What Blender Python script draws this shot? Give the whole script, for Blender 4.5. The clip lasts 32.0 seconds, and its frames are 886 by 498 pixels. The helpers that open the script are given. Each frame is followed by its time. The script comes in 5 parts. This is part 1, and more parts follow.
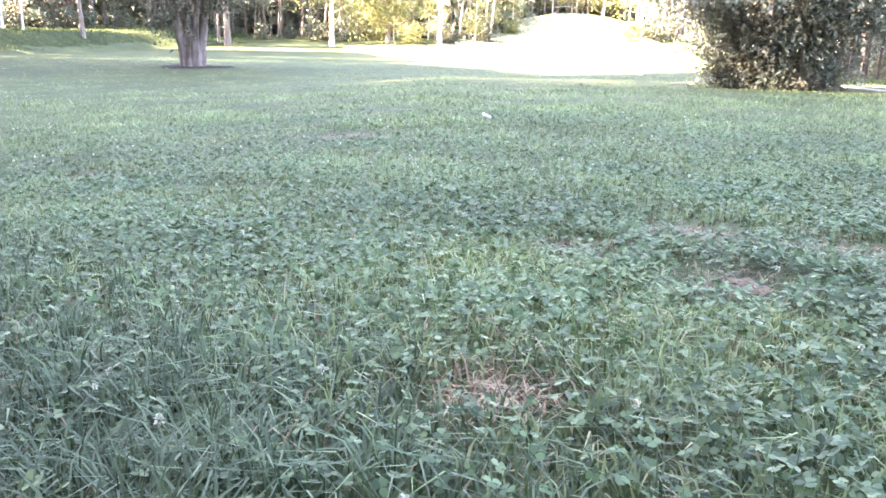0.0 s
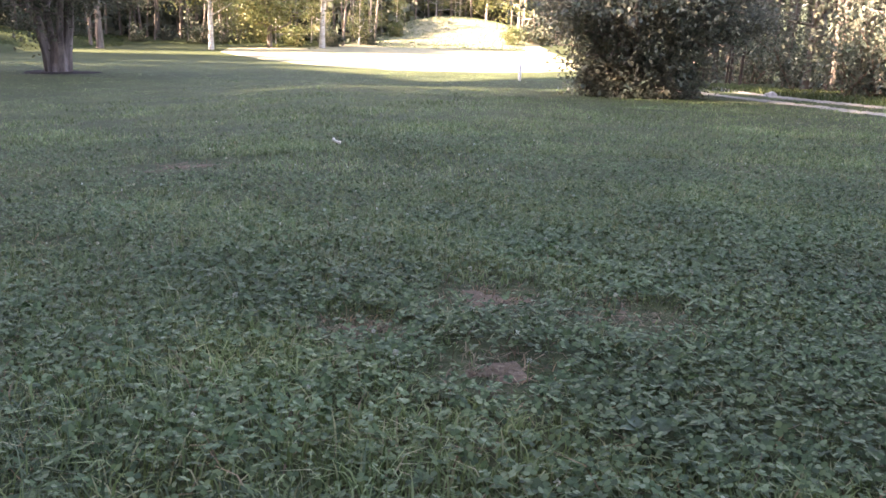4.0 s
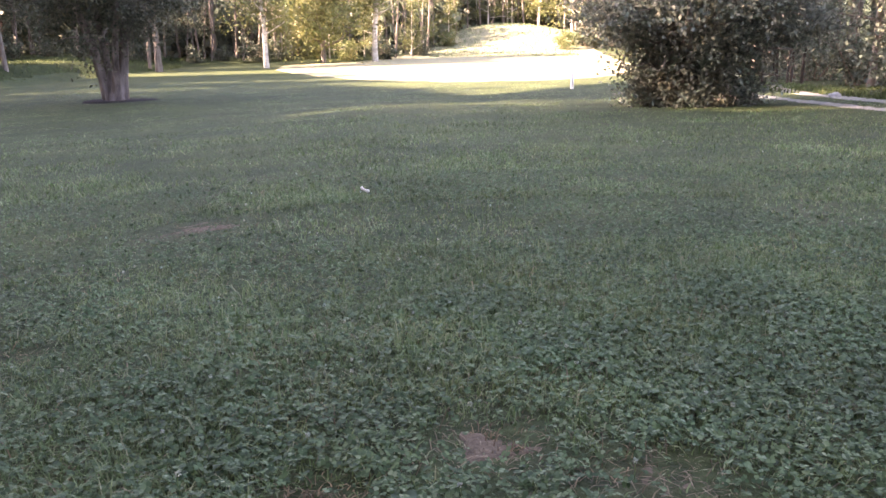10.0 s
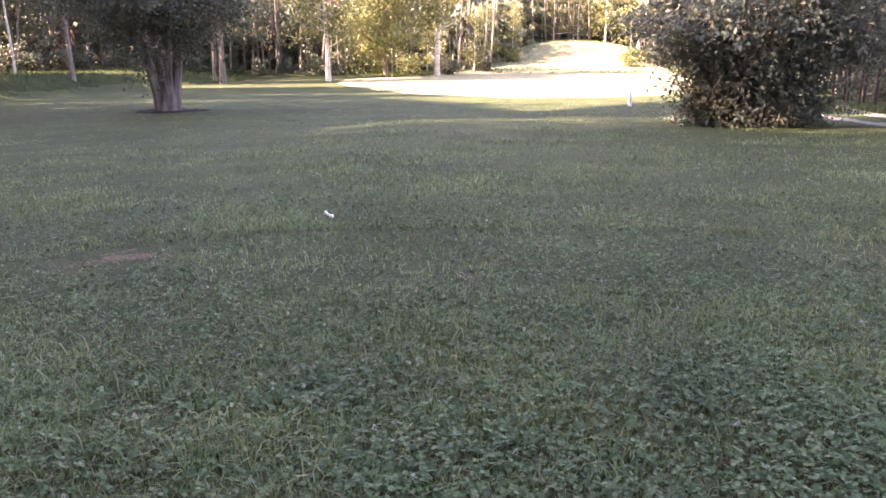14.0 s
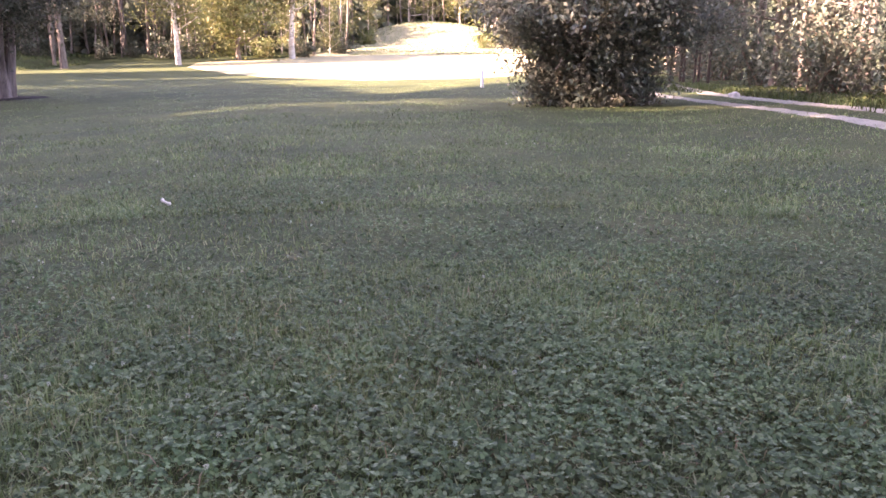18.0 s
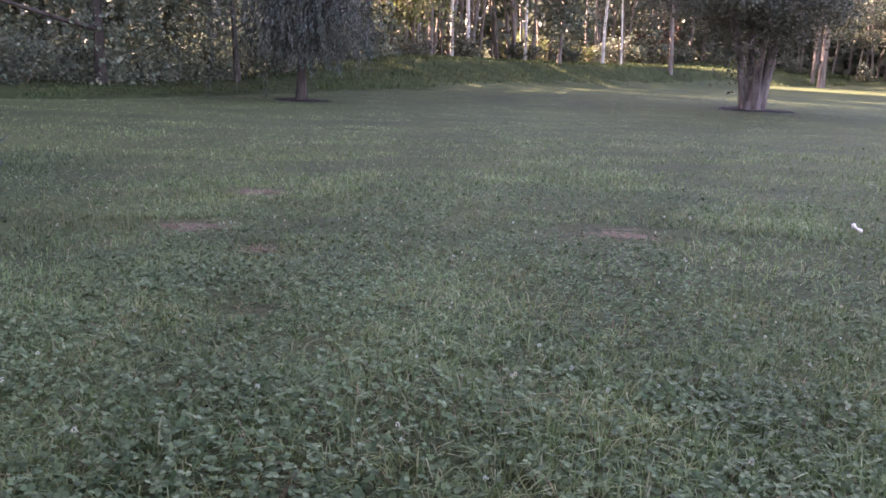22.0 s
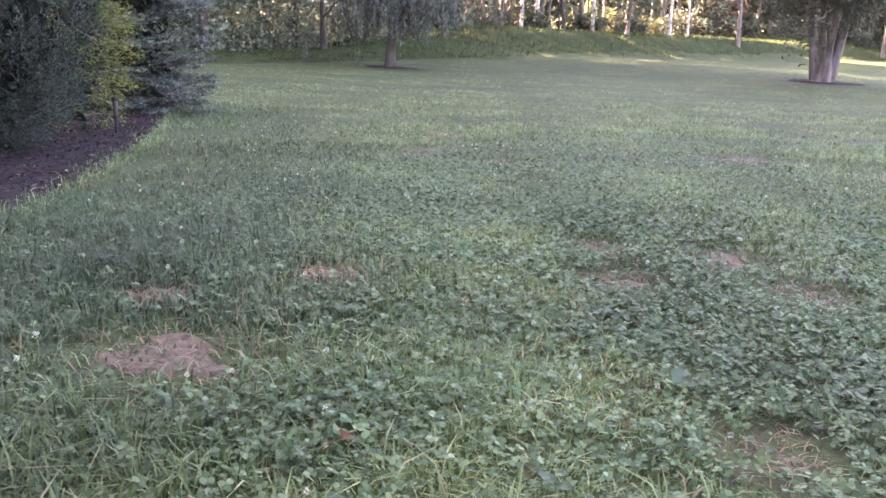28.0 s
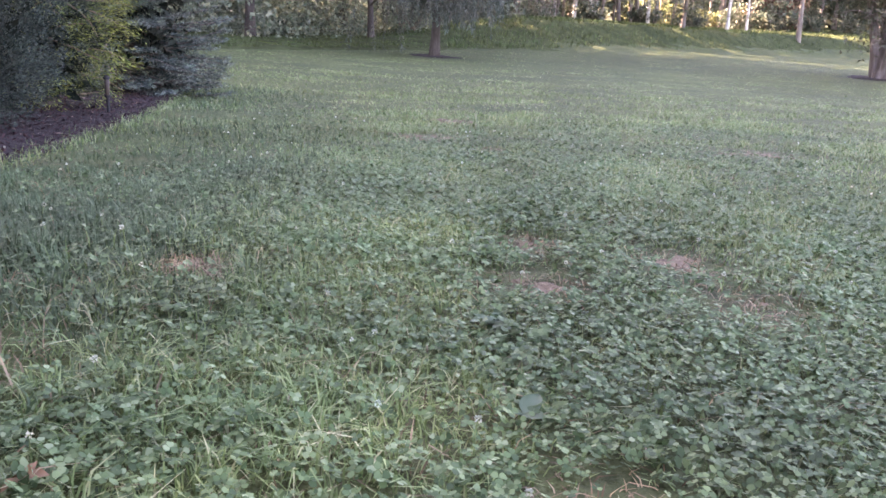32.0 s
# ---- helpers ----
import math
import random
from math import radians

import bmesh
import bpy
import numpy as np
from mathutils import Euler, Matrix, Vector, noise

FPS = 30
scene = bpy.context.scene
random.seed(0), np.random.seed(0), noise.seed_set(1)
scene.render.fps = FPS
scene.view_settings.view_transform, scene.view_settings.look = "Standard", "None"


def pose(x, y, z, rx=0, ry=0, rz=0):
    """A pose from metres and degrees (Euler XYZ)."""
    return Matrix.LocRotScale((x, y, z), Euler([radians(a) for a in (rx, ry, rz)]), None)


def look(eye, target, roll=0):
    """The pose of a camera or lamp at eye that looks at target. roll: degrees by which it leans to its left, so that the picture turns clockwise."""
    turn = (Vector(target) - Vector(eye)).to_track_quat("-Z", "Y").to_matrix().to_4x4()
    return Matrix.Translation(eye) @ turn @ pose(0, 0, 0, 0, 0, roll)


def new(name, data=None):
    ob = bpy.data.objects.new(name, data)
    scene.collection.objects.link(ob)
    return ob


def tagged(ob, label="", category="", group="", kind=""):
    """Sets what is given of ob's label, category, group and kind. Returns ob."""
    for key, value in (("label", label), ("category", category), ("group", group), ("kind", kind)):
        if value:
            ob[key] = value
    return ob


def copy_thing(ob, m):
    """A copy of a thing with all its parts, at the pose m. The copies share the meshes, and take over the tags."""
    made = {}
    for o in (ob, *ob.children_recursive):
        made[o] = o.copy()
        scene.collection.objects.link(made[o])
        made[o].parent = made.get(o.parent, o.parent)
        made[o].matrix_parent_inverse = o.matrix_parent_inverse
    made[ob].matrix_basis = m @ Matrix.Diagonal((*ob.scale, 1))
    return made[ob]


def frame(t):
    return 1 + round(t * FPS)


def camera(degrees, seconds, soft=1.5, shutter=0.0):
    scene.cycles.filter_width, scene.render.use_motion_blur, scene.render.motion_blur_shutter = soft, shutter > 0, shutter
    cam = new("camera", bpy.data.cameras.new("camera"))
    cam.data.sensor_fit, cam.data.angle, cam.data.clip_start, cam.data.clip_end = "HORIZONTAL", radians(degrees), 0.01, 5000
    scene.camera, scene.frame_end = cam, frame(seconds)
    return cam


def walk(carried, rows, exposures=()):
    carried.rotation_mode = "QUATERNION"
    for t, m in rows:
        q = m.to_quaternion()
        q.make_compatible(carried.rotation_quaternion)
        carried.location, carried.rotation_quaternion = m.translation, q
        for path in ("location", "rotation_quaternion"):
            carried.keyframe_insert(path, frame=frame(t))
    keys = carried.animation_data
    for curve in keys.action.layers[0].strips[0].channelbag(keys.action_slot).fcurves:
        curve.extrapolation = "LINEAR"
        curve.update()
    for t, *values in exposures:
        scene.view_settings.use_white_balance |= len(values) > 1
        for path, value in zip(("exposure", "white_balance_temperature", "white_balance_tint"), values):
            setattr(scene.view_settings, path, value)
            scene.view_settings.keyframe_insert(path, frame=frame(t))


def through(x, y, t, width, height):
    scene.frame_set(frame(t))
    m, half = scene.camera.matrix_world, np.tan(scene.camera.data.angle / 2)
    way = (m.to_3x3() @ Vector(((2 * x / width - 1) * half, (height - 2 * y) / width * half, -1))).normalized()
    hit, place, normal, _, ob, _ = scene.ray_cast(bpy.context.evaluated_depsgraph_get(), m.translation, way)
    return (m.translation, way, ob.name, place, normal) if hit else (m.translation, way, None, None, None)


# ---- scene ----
cam = camera(53.4, 32.0, soft=1.6)
STOPS, KELVIN, TINT = 4.06, 8050, 39    # the film camera's gain and white balance
PATH = [
    (0, (-0.856, -1.07, 0.484), (-0.848, 0.846, -0.09), 1.6),
    (0.5, (-0.845, -0.934, 0.723), (-0.627, 0.984, 0.2), 0.2),
    (1, (-0.801, -0.849, 0.829), (-0.505, 1.048, 0.27), -0.7),
    (1.5, (-0.715, -0.795, 0.782), (-0.452, 1.117, 0.257), -1.2),
    (2, (-0.636, -0.739, 0.731), (-0.387, 1.179, 0.223), -0.5),
    (2.5, (-0.586, -0.766, 0.7), (-0.345, 1.153, 0.188), 0.3),
    (3, (-0.537, -0.816, 0.672), (-0.313, 1.102, 0.152), 1.1),
    (3.5, (-0.515, -0.893, 0.652), (-0.308, 1.022, 0.112), 1.8),
    (4, (-0.608, -0.975, 0.629), (-0.355, 0.927, 0.066), 2.3),
    (4.5, (-0.693, -1.03, 0.619), (-0.433, 0.868, 0.046), 0.6),
    (6.5, (-0.851, -1.195, 0.676), (-0.545, 0.699, 0.11), -0.3),
    (7, (-0.816, -1.229, 0.687), (-0.502, 0.665, 0.125), -0.7),
    (7.5, (-0.774, -1.222, 0.694), (-0.448, 0.67, 0.134), -0.8),
    (8, (-0.725, -1.156, 0.726), (-0.419, 0.736, 0.155), -0.8),
    (8.5, (-0.669, -1.009, 0.762), (-0.403, 0.885, 0.179), -0.7),
    (9, (-0.601, -0.857, 0.795), (-0.383, 1.043, 0.21), -0.4),
    (9.5, (-0.504, -0.72, 0.797), (-0.348, 1.193, 0.234), -0.7),
    (10, (-0.421, -0.618, 0.805), (-0.304, 1.301, 0.254), -0.6),
    (10.5, (-0.339, -0.541, 0.8), (-0.242, 1.381, 0.256), -0.7),
    (11, (-0.265, -0.47, 0.796), (-0.186, 1.454, 0.253), -0.8),
    (11.5, (-0.176, -0.285, 0.758), (-0.114, 1.64, 0.218), -0.7),
    (12, (-0.104, -0.148, 0.737), (-0.066, 1.779, 0.203), -0.7),
    (12.5, (-0.047, -0.03, 0.721), (-0.031, 1.9, 0.196), -0.7),
    (13, (0.0, 0.057, 0.708), (0.0, 1.988, 0.19), -0.5),
    (13.5, (0.041, 0.1, 0.707), (0.031, 2.032, 0.19), -0.2),
    (14, (0.09, 0.103, 0.71), (0.066, 2.035, 0.193), -0.1),
    (14.5, (0.151, 0.106, 0.709), (0.104, 2.037, 0.191), -0.1),
    (16.5, (0.225, -0.003, 0.677), (0.198, 1.923, 0.14), -0.7),
    (17, (0.222, -0.052, 0.695), (0.282, 1.871, 0.148), -0.5),
    (17.5, (0.236, -0.107, 0.73), (0.412, 1.807, 0.179), -0.1),
    (18, (0.223, -0.094, 0.746), (0.503, 1.807, 0.191), 0.1),
    (18.5, (0.205, -0.02, 0.754), (0.529, 1.875, 0.201), 0.1),
    (19, (0.186, 0.113, 0.755), (0.503, 2.01, 0.206), 0.3),
    (19.5, (0.211, 0.223, 0.736), (0.488, 2.127, 0.192), -0.0),
    (20, (0.236, 0.343, 0.712), (0.441, 2.257, 0.17), 0.5),
    (20.5, (0.288, 0.428, 0.686), (0.235, 2.357, 0.161), 0.9),
    (21, (0.328, 0.446, 0.657), (-0.144, 2.324, 0.154), 0.8),
    (21.5, (0.333, 0.411, 0.648), (-0.521, 2.146, 0.137), 1.3),
    (22, (0.318, 0.344, 0.629), (-0.854, 1.876, 0.099), 1.2),
    (22.5, (0.285, 0.206, 0.603), (-1.125, 1.519, 0.065), 0.7),
    (23, (0.291, -0.006, 0.606), (-1.244, 1.156, 0.06), 0.5),
    (23.5, (0.352, -0.266, 0.609), (-1.192, 0.873, 0.047), 0.7),
    (24, (0.462, -0.506, 0.61), (-1.018, 0.712, 0.037), 1.7),
    (24.5, (0.588, -0.739, 0.616), (-0.816, 0.56, 0.034), 2.5),
    (25, (0.714, -0.94, 0.626), (-0.645, 0.404, 0.039), 2.5),
    (25.5, (0.8, -1.101, 0.645), (-0.525, 0.27, 0.041), 2.8),
    (26, (0.811, -1.172, 0.661), (-0.537, 0.178, 0.059), 2.5),
    (26.5, (0.734, -1.174, 0.678), (-0.655, 0.146, 0.107), 1.8),
    (28.5, (0.733, -1.475, 0.709), (-0.489, -0.008, 0.113), 1.5),
    (29, (0.686, -1.438, 0.691), (-0.566, 0.013, 0.118), 1.7),
    (29.5, (0.645, -1.393, 0.657), (-0.638, 0.043, 0.116), 1.4),
    (30, (0.634, -1.369, 0.626), (-0.656, 0.059, 0.081), 0.9),
    (30.5, (0.644, -1.367, 0.602), (-0.62, 0.068, 0.016), 0.8),
    (31, (0.733, -1.303, 0.611), (-0.538, 0.107, -0.02), 0.0),
    (31.5, (0.808, -1.18, 0.631), (-0.486, 0.209, 0.0), 1.1),
    (32, (0.824, -0.986, 0.641), (-0.506, 0.375, 0.025), 2.1),
]
walk(cam, [(t, look(eye, target, roll)) for t, eye, target, roll in PATH],
     exposures=[(t, STOPS + e, KELVIN + 100 * k, TINT + w) for t, e, k, w in (
         (0.0, 1.68, -5, -8), (0.6, 1.2, -5, -9), (1.2, 0.92, -5, -9), (2.5, 0.38, -3, -10), (3.2, 0.15, -2, -9), (4.0, -0.02, -1, -5), (7.0, -0.02, 0, 0), (10.0, 0.08, 0, 0), (14.0, 0.08, 0, 6),
         (19.0, 0.12, -1, 13), (21.5, 0.15, -2, 9), (23.0, 0.5, -2, 9), (25.0, 1.12, 1, 7), (32.0, 1.12, 1, 5))])


# ---- light ----
SUN_AZ, SUN_EL = -104.0, 27.0          # degrees: azimuth clockwise from +y, elevation
world = bpy.data.worlds.new("sky")
scene.world = world
world.use_nodes = True
wn = world.node_tree
sky = wn.nodes.new("ShaderNodeTexSky")
sky.sky_type, sky.sun_disc = "NISHITA", False
sky.sun_elevation, sky.sun_rotation = radians(SUN_EL), radians(SUN_AZ)
sky.altitude, sky.air_density, sky.dust_density, sky.ozone_density = 100, 1.0, 1.6, 1.0
wn.links.new(sky.outputs[0], wn.nodes["Background"].inputs[0])
wn.nodes["Background"].inputs[1].default_value = 0.09
sun = new("sun", bpy.data.lights.new("sun", "SUN"))
sun.data.energy, sun.data.angle, sun.data.color = 5.0, radians(0.53), (1.0, 0.91, 0.77)
_a, _e = radians(SUN_AZ), radians(SUN_EL)
sun.matrix_world = look((60 * math.sin(_a) * math.cos(_e), 60 * math.cos(_a) * math.cos(_e), 60 * math.sin(_e)), (0, 0, 0))


# ---- materials ----
def material(name, rough=0.8, metal=0.0, spec=0.3):
    m = bpy.data.materials.new(name)
    m.use_nodes = True
    b = m.node_tree.nodes["Principled BSDF"]
    b.inputs["Roughness"].default_value, b.inputs["Metallic"].default_value = rough, metal
    b.inputs["Specular IOR Level"].default_value = spec
    return m, m.node_tree, b


def ramp(nt, fac, stops):
    r = nt.nodes.new("ShaderNodeValToRGB")
    while len(r.color_ramp.elements) < len(stops):
        r.color_ramp.elements.new(0.5)
    for e, (p, c) in zip(r.color_ramp.elements, stops):
        e.position, e.color = p, (*c, 1)
    nt.links.new(fac, r.inputs[0])
    return r.outputs[0]


def noise_tex(nt, scale, detail=4.0, rough=0.55, stretch=(1, 1, 1), space="Object"):
    co = nt.nodes.new("ShaderNodeTexCoord")
    mp = nt.nodes.new("ShaderNodeMapping")
    mp.inputs["Scale"].default_value = stretch
    n = nt.nodes.new("ShaderNodeTexNoise")
    n.inputs["Scale"].default_value, n.inputs["Detail"].default_value, n.inputs["Roughness"].default_value = scale, detail, rough
    nt.links.new(co.outputs[space], mp.inputs[0])
    nt.links.new(mp.outputs[0], n.inputs["Vector"])
    return n.outputs["Fac"]


def mixed(nt, fac, a, b, blend="MIX"):
    x = nt.nodes.new("ShaderNodeMix")
    x.data_type, x.blend_type = "RGBA", blend
    if isinstance(fac, float):
        x.inputs[0].default_value = fac
    else:
        nt.links.new(fac, x.inputs[0])
    for sock, v in ((x.inputs[6], a), (x.inputs[7], b)):
        if isinstance(v, tuple):
            sock.default_value = (*v, 1)
        else:
            nt.links.new(v, sock)
    return x.outputs[2]


def bump(nt, b, height, strength=0.5, dist=0.02):
    u = nt.nodes.new("ShaderNodeBump")
    u.inputs["Strength"].default_value, u.inputs["Distance"].default_value = strength, dist
    nt.links.new(height, u.inputs["Height"])
    nt.links.new(u.outputs[0], b.inputs["Normal"])


def leafy(name, stops, through=0.3, rough=0.55, patch=0.35, patch_scale=0.6, tint=(1.0, 1.0, 1.0), spec=0.3, drift=1.0):
    """Foliage: a colour for each leaf, drifting tone from place to place, some light passing through the blade."""
    m, nt, b = material(name, rough, spec=spec)
    geo = nt.nodes.new("ShaderNodeNewGeometry")
    col = ramp(nt, geo.outputs["Random Per Island"], stops)
    big = ramp(nt, noise_tex(nt, patch_scale, 3.0), [(0.3, (1 - patch,) * 3), (0.7, (1 + patch * 0.5,) * 3)])
    col = mixed(nt, 1.0, col, big, "MULTIPLY")
    hue = ramp(nt, noise_tex(nt, patch_scale * 2.7, 2.0), [(0.34, (1 - 0.16 * drift, 1 + 0.03 * drift, 1 - 0.02 * drift)), (0.5, (1, 1, 1)), (0.68, (1 + 0.2 * drift, 1 + 0.05 * drift, 1 - 0.14 * drift))])
    col = mixed(nt, 1.0, col, hue, "MULTIPLY")
    nt.links.new(col, b.inputs["Base Color"])
    tr = nt.nodes.new("ShaderNodeBsdfTranslucent")
    nt.links.new(mixed(nt, 1.0, col, tint, "MULTIPLY"), tr.inputs[0])
    sh = nt.nodes.new("ShaderNodeMixShader")
    sh.inputs[0].default_value = through
    nt.links.new(b.outputs[0], sh.inputs[1])
    nt.links.new(tr.outputs[0], sh.inputs[2])
    nt.links.new(sh.outputs[0], nt.nodes["Material Output"].inputs[0])
    return m


def barky(name, stops, scale=9.0, stretch=(1, 1, 0.18), depth=0.03, rough=0.9):
    m, nt, b = material(name, rough, spec=0.15)
    n = noise_tex(nt, scale, 6.0, 0.65, stretch)
    big = noise_tex(nt, 1.3, 3.0)
    nt.links.new(mixed(nt, 1.0, ramp(nt, n, stops), ramp(nt, big, [(0.3, (0.7,) * 3), (0.7, (1.15,) * 3)]), "MULTIPLY"), b.inputs["Base Color"])
    bump(nt, b, n, 0.8, depth)
    return m


GRASS = leafy("grass_blades", [(0.0, (0.062, 0.102, 0.036)), (0.45, (0.122, 0.186, 0.072)), (0.8, (0.192, 0.256, 0.112)), (1.0, (0.31, 0.31, 0.19))], 0.35, 0.6, 0.5, 1.1, spec=0.25, drift=0.5)
LEAF_HANGING = leafy("hanging_willow_leaves", [(0.0, (0.042, 0.052, 0.044)), (0.6, (0.078, 0.092, 0.076)), (1.0, (0.15, 0.17, 0.145))], 0.25, 0.55, 0.3, 0.5)
# deeper green grass, with the shade near the conifers painted in
GRASS_SHADED = leafy("shaded_deep_green_grass", [(0.0, (0.026, 0.052, 0.024)), (0.6, (0.058, 0.10, 0.05)), (1.0, (0.12, 0.17, 0.10))], 0.3, 0.6, 0.4, 1.1, spec=0.25, drift=0.4)
DRY = leafy("dry_grass", [(0.0, (0.068, 0.046, 0.027)), (0.5, (0.148, 0.107, 0.066)), (1.0, (0.26, 0.20, 0.13))], 0.2, 0.8, 0.3, 3.0)
CLOVER = leafy("clover_leaves", [(0.0, (0.020, 0.046, 0.016)), (0.5, (0.053, 0.100, 0.039)), (0.85, (0.104, 0.162, 0.074)), (1.0, (0.17, 0.225, 0.13))], 0.3, 0.58, 0.35, 1.4, spec=0.22, drift=0.45)
WEED = leafy("broad_leaves", [(0.0, (0.05, 0.085, 0.048)), (1.0, (0.085, 0.125, 0.075))], 0.25, 0.55, 0.2, 4.0, spec=0.25)
MEADOW = leafy("tall_grass", [(0.0, (0.034, 0.05, 0.02)), (0.7, (0.065, 0.092, 0.036)), (1.0, (0.13, 0.145, 0.07))], 0.3, 0.8, 0.45, 0.3, spec=0.1)
PETAL = leafy("clover_petals", [(0.0, (0.34, 0.35, 0.28)), (1.0, (0.52, 0.54, 0.46))], 0.3, 0.7, 0.1, 5.0)
FALLEN = leafy("fallen_leaf", [(0.0, (0.13, 0.075, 0.042)), (1.0, (0.19, 0.105, 0.06))], 0.1, 0.7, 0.2, 30.0)
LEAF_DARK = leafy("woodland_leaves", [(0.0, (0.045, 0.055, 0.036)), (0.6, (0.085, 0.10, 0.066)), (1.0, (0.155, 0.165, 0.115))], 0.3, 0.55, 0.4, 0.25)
# sunlit leaf tone: evening sun is part of this yellow-green
LEAF_WARM = leafy("sunlit_leaves", [(0.0, (0.085, 0.10, 0.036)), (0.6, (0.155, 0.165, 0.065)), (1.0, (0.24, 0.24, 0.11))], 0.35, 0.5, 0.35, 0.3)
LEAF_SHRUB = leafy("shrub_leaves", [(0.0, (0.065, 0.075, 0.06)), (0.6, (0.125, 0.14, 0.11)), (0.9, (0.185, 0.20, 0.16)), (1.0, (0.24, 0.25, 0.21))], 0.45, 0.5, 0.35, 0.9, spec=0.4)
LEAF_WILLOW = leafy("willow_leaves", [(0.0, (0.075, 0.095, 0.068)), (0.6, (0.13, 0.155, 0.105)), (1.0, (0.22, 0.25, 0.18))], 0.3, 0.5, 0.3, 0.5)
LEAF_OLD = leafy("old_tree_leaves", [(0.0, (0.045, 0.05, 0.036)), (0.6, (0.082, 0.088, 0.062)), (1.0, (0.15, 0.15, 0.11))], 0.3, 0.55, 0.3, 0.5)
CHIPS = leafy("shredded_bark", [(0.0, (0.010, 0.004, 0.005)), (0.6, (0.036, 0.014, 0.017)), (0.92, (0.065, 0.032, 0.032)), (1.0, (0.24, 0.19, 0.16))], 0.05, 0.9, 0.3, 2.0)
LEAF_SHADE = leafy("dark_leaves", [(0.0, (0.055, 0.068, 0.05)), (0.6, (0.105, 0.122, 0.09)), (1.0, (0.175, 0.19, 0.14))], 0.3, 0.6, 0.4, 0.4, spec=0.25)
LEAF_RED = leafy("russet_leaves", [(0.0, (0.06, 0.034, 0.025)), (0.6, (0.115, 0.062, 0.045)), (1.0, (0.19, 0.115, 0.08))], 0.35, 0.55, 0.3, 0.4)
NEEDLE_DARK = leafy("juniper_sprays", [(0.0, (0.014, 0.025, 0.023)), (0.6, (0.030, 0.048, 0.043)), (1.0, (0.07, 0.094, 0.084))], 0.1, 0.65, 0.3, 2.5)
# near-black tone paints the shade inside the conifers
NEEDLE_CORE = leafy("needles_with_painted_shade", [(0.0, (0.010, 0.014, 0.012)), (1.0, (0.028, 0.034, 0.028))], 0.05, 0.85, 0.3, 2.0, spec=0.1)
NEEDLE_GOLD = leafy("golden_cypress_tips", [(0.0, (0.075, 0.095, 0.024)), (0.6, (0.15, 0.18, 0.045)), (1.0, (0.26, 0.28, 0.08))], 0.25, 0.6, 0.3, 2.2)
NEEDLE_OLIVE = leafy("cypress_sprays", [(0.0, (0.022, 0.034, 0.016)), (0.6, (0.052, 0.072, 0.032)), (1.0, (0.11, 0.13, 0.06))], 0.15, 0.6, 0.4, 2.2)
NEEDLE_BLUE = leafy("spruce_needles", [(0.0, (0.020, 0.034, 0.032)), (0.6, (0.044, 0.064, 0.060)), (1.0, (0.09, 0.115, 0.105))], 0.1, 0.6, 0.3, 1.5)
NEEDLE_TIP = leafy("spruce_tips", [(0.0, (0.075, 0.10, 0.088)), (0.6, (0.13, 0.165, 0.14)), (1.0, (0.22, 0.255, 0.21))], 0.15, 0.55, 0.25, 2.0)
TWIG = barky("twigs", [(0.3, (0.10, 0.07, 0.05)), (0.7, (0.22, 0.17, 0.13))], 20.0)
BARK = barky("grey_bark", [(0.3, (0.075, 0.06, 0.05)), (0.55, (0.16, 0.135, 0.115)), (0.75, (0.27, 0.235, 0.20))])
BARK_OLD = barky("furrowed_bark", [(0.3, (0.055, 0.044, 0.042)), (0.5, (0.15, 0.125, 0.116)), (0.72, (0.27, 0.23, 0.215))], 5.0, (1, 1, 0.14), 0.08)
BARK_PALE = barky("pale_bark", [(0.3, (0.22, 0.19, 0.16)), (0.5, (0.50, 0.46, 0.40)), (0.75, (0.68, 0.64, 0.57))], 4.0, (0.6, 0.6, 1.6), 0.01)


def ground_material():
    """Soil and mown turf, with the drive's gravel laid on separately."""
    m, nt, b = material("turf", 0.9, spec=0.15)
    fine = noise_tex(nt, 22.0, 6.0, 0.7)
    mid = noise_tex(nt, 2.2, 4.0)
    big = noise_tex(nt, 0.16, 3.0)
    turf = ramp(nt, fine, [(0.3, (0.018, 0.026, 0.010)), (0.55, (0.042, 0.058, 0.022)), (0.75, (0.08, 0.10, 0.045))])
    worn = ramp(nt, fine, [(0.3, (0.030, 0.028, 0.016)), (0.7, (0.085, 0.082, 0.046))])
    streak = noise_tex(nt, 0.7, 5.0, 0.7)
    col = mixed(nt, ramp(nt, mid, [(0.52, (0,) * 3), (0.72, (0.7,) * 3)]), turf, worn)
    col = mixed(nt, 1.0, col, ramp(nt, big, [(0.3, (0.8,) * 3), (0.7, (1.15,) * 3)]), "MULTIPLY")
    col = mixed(nt, 1.0, col, ramp(nt, streak, [(0.36, (0.72, 0.78, 0.76)), (0.64, (1.22, 1.16, 1.05))]), "MULTIPLY")
    nt.links.new(col, b.inputs["Base Color"])
    bump(nt, b, fine, 0.7, 0.03)
    return m


TURF = ground_material()


def plain(name, lo, hi, scale, rough=0.85, depth=0.01, spec=0.25, metal=0.0, stretch=(1, 1, 1)):
    m, nt, b = material(name, rough, metal, spec)
    n = noise_tex(nt, scale, 5.0, 0.65, stretch)
    big = noise_tex(nt, scale * 0.13, 3.0)
    nt.links.new(mixed(nt, 1.0, ramp(nt, n, [(0.3, lo), (0.7, hi)]), ramp(nt, big, [(0.3, (0.8,) * 3), (0.7, (1.12,) * 3)]), "MULTIPLY"), b.inputs["Base Color"])
    bump(nt, b, n, 0.6, depth)
    return m


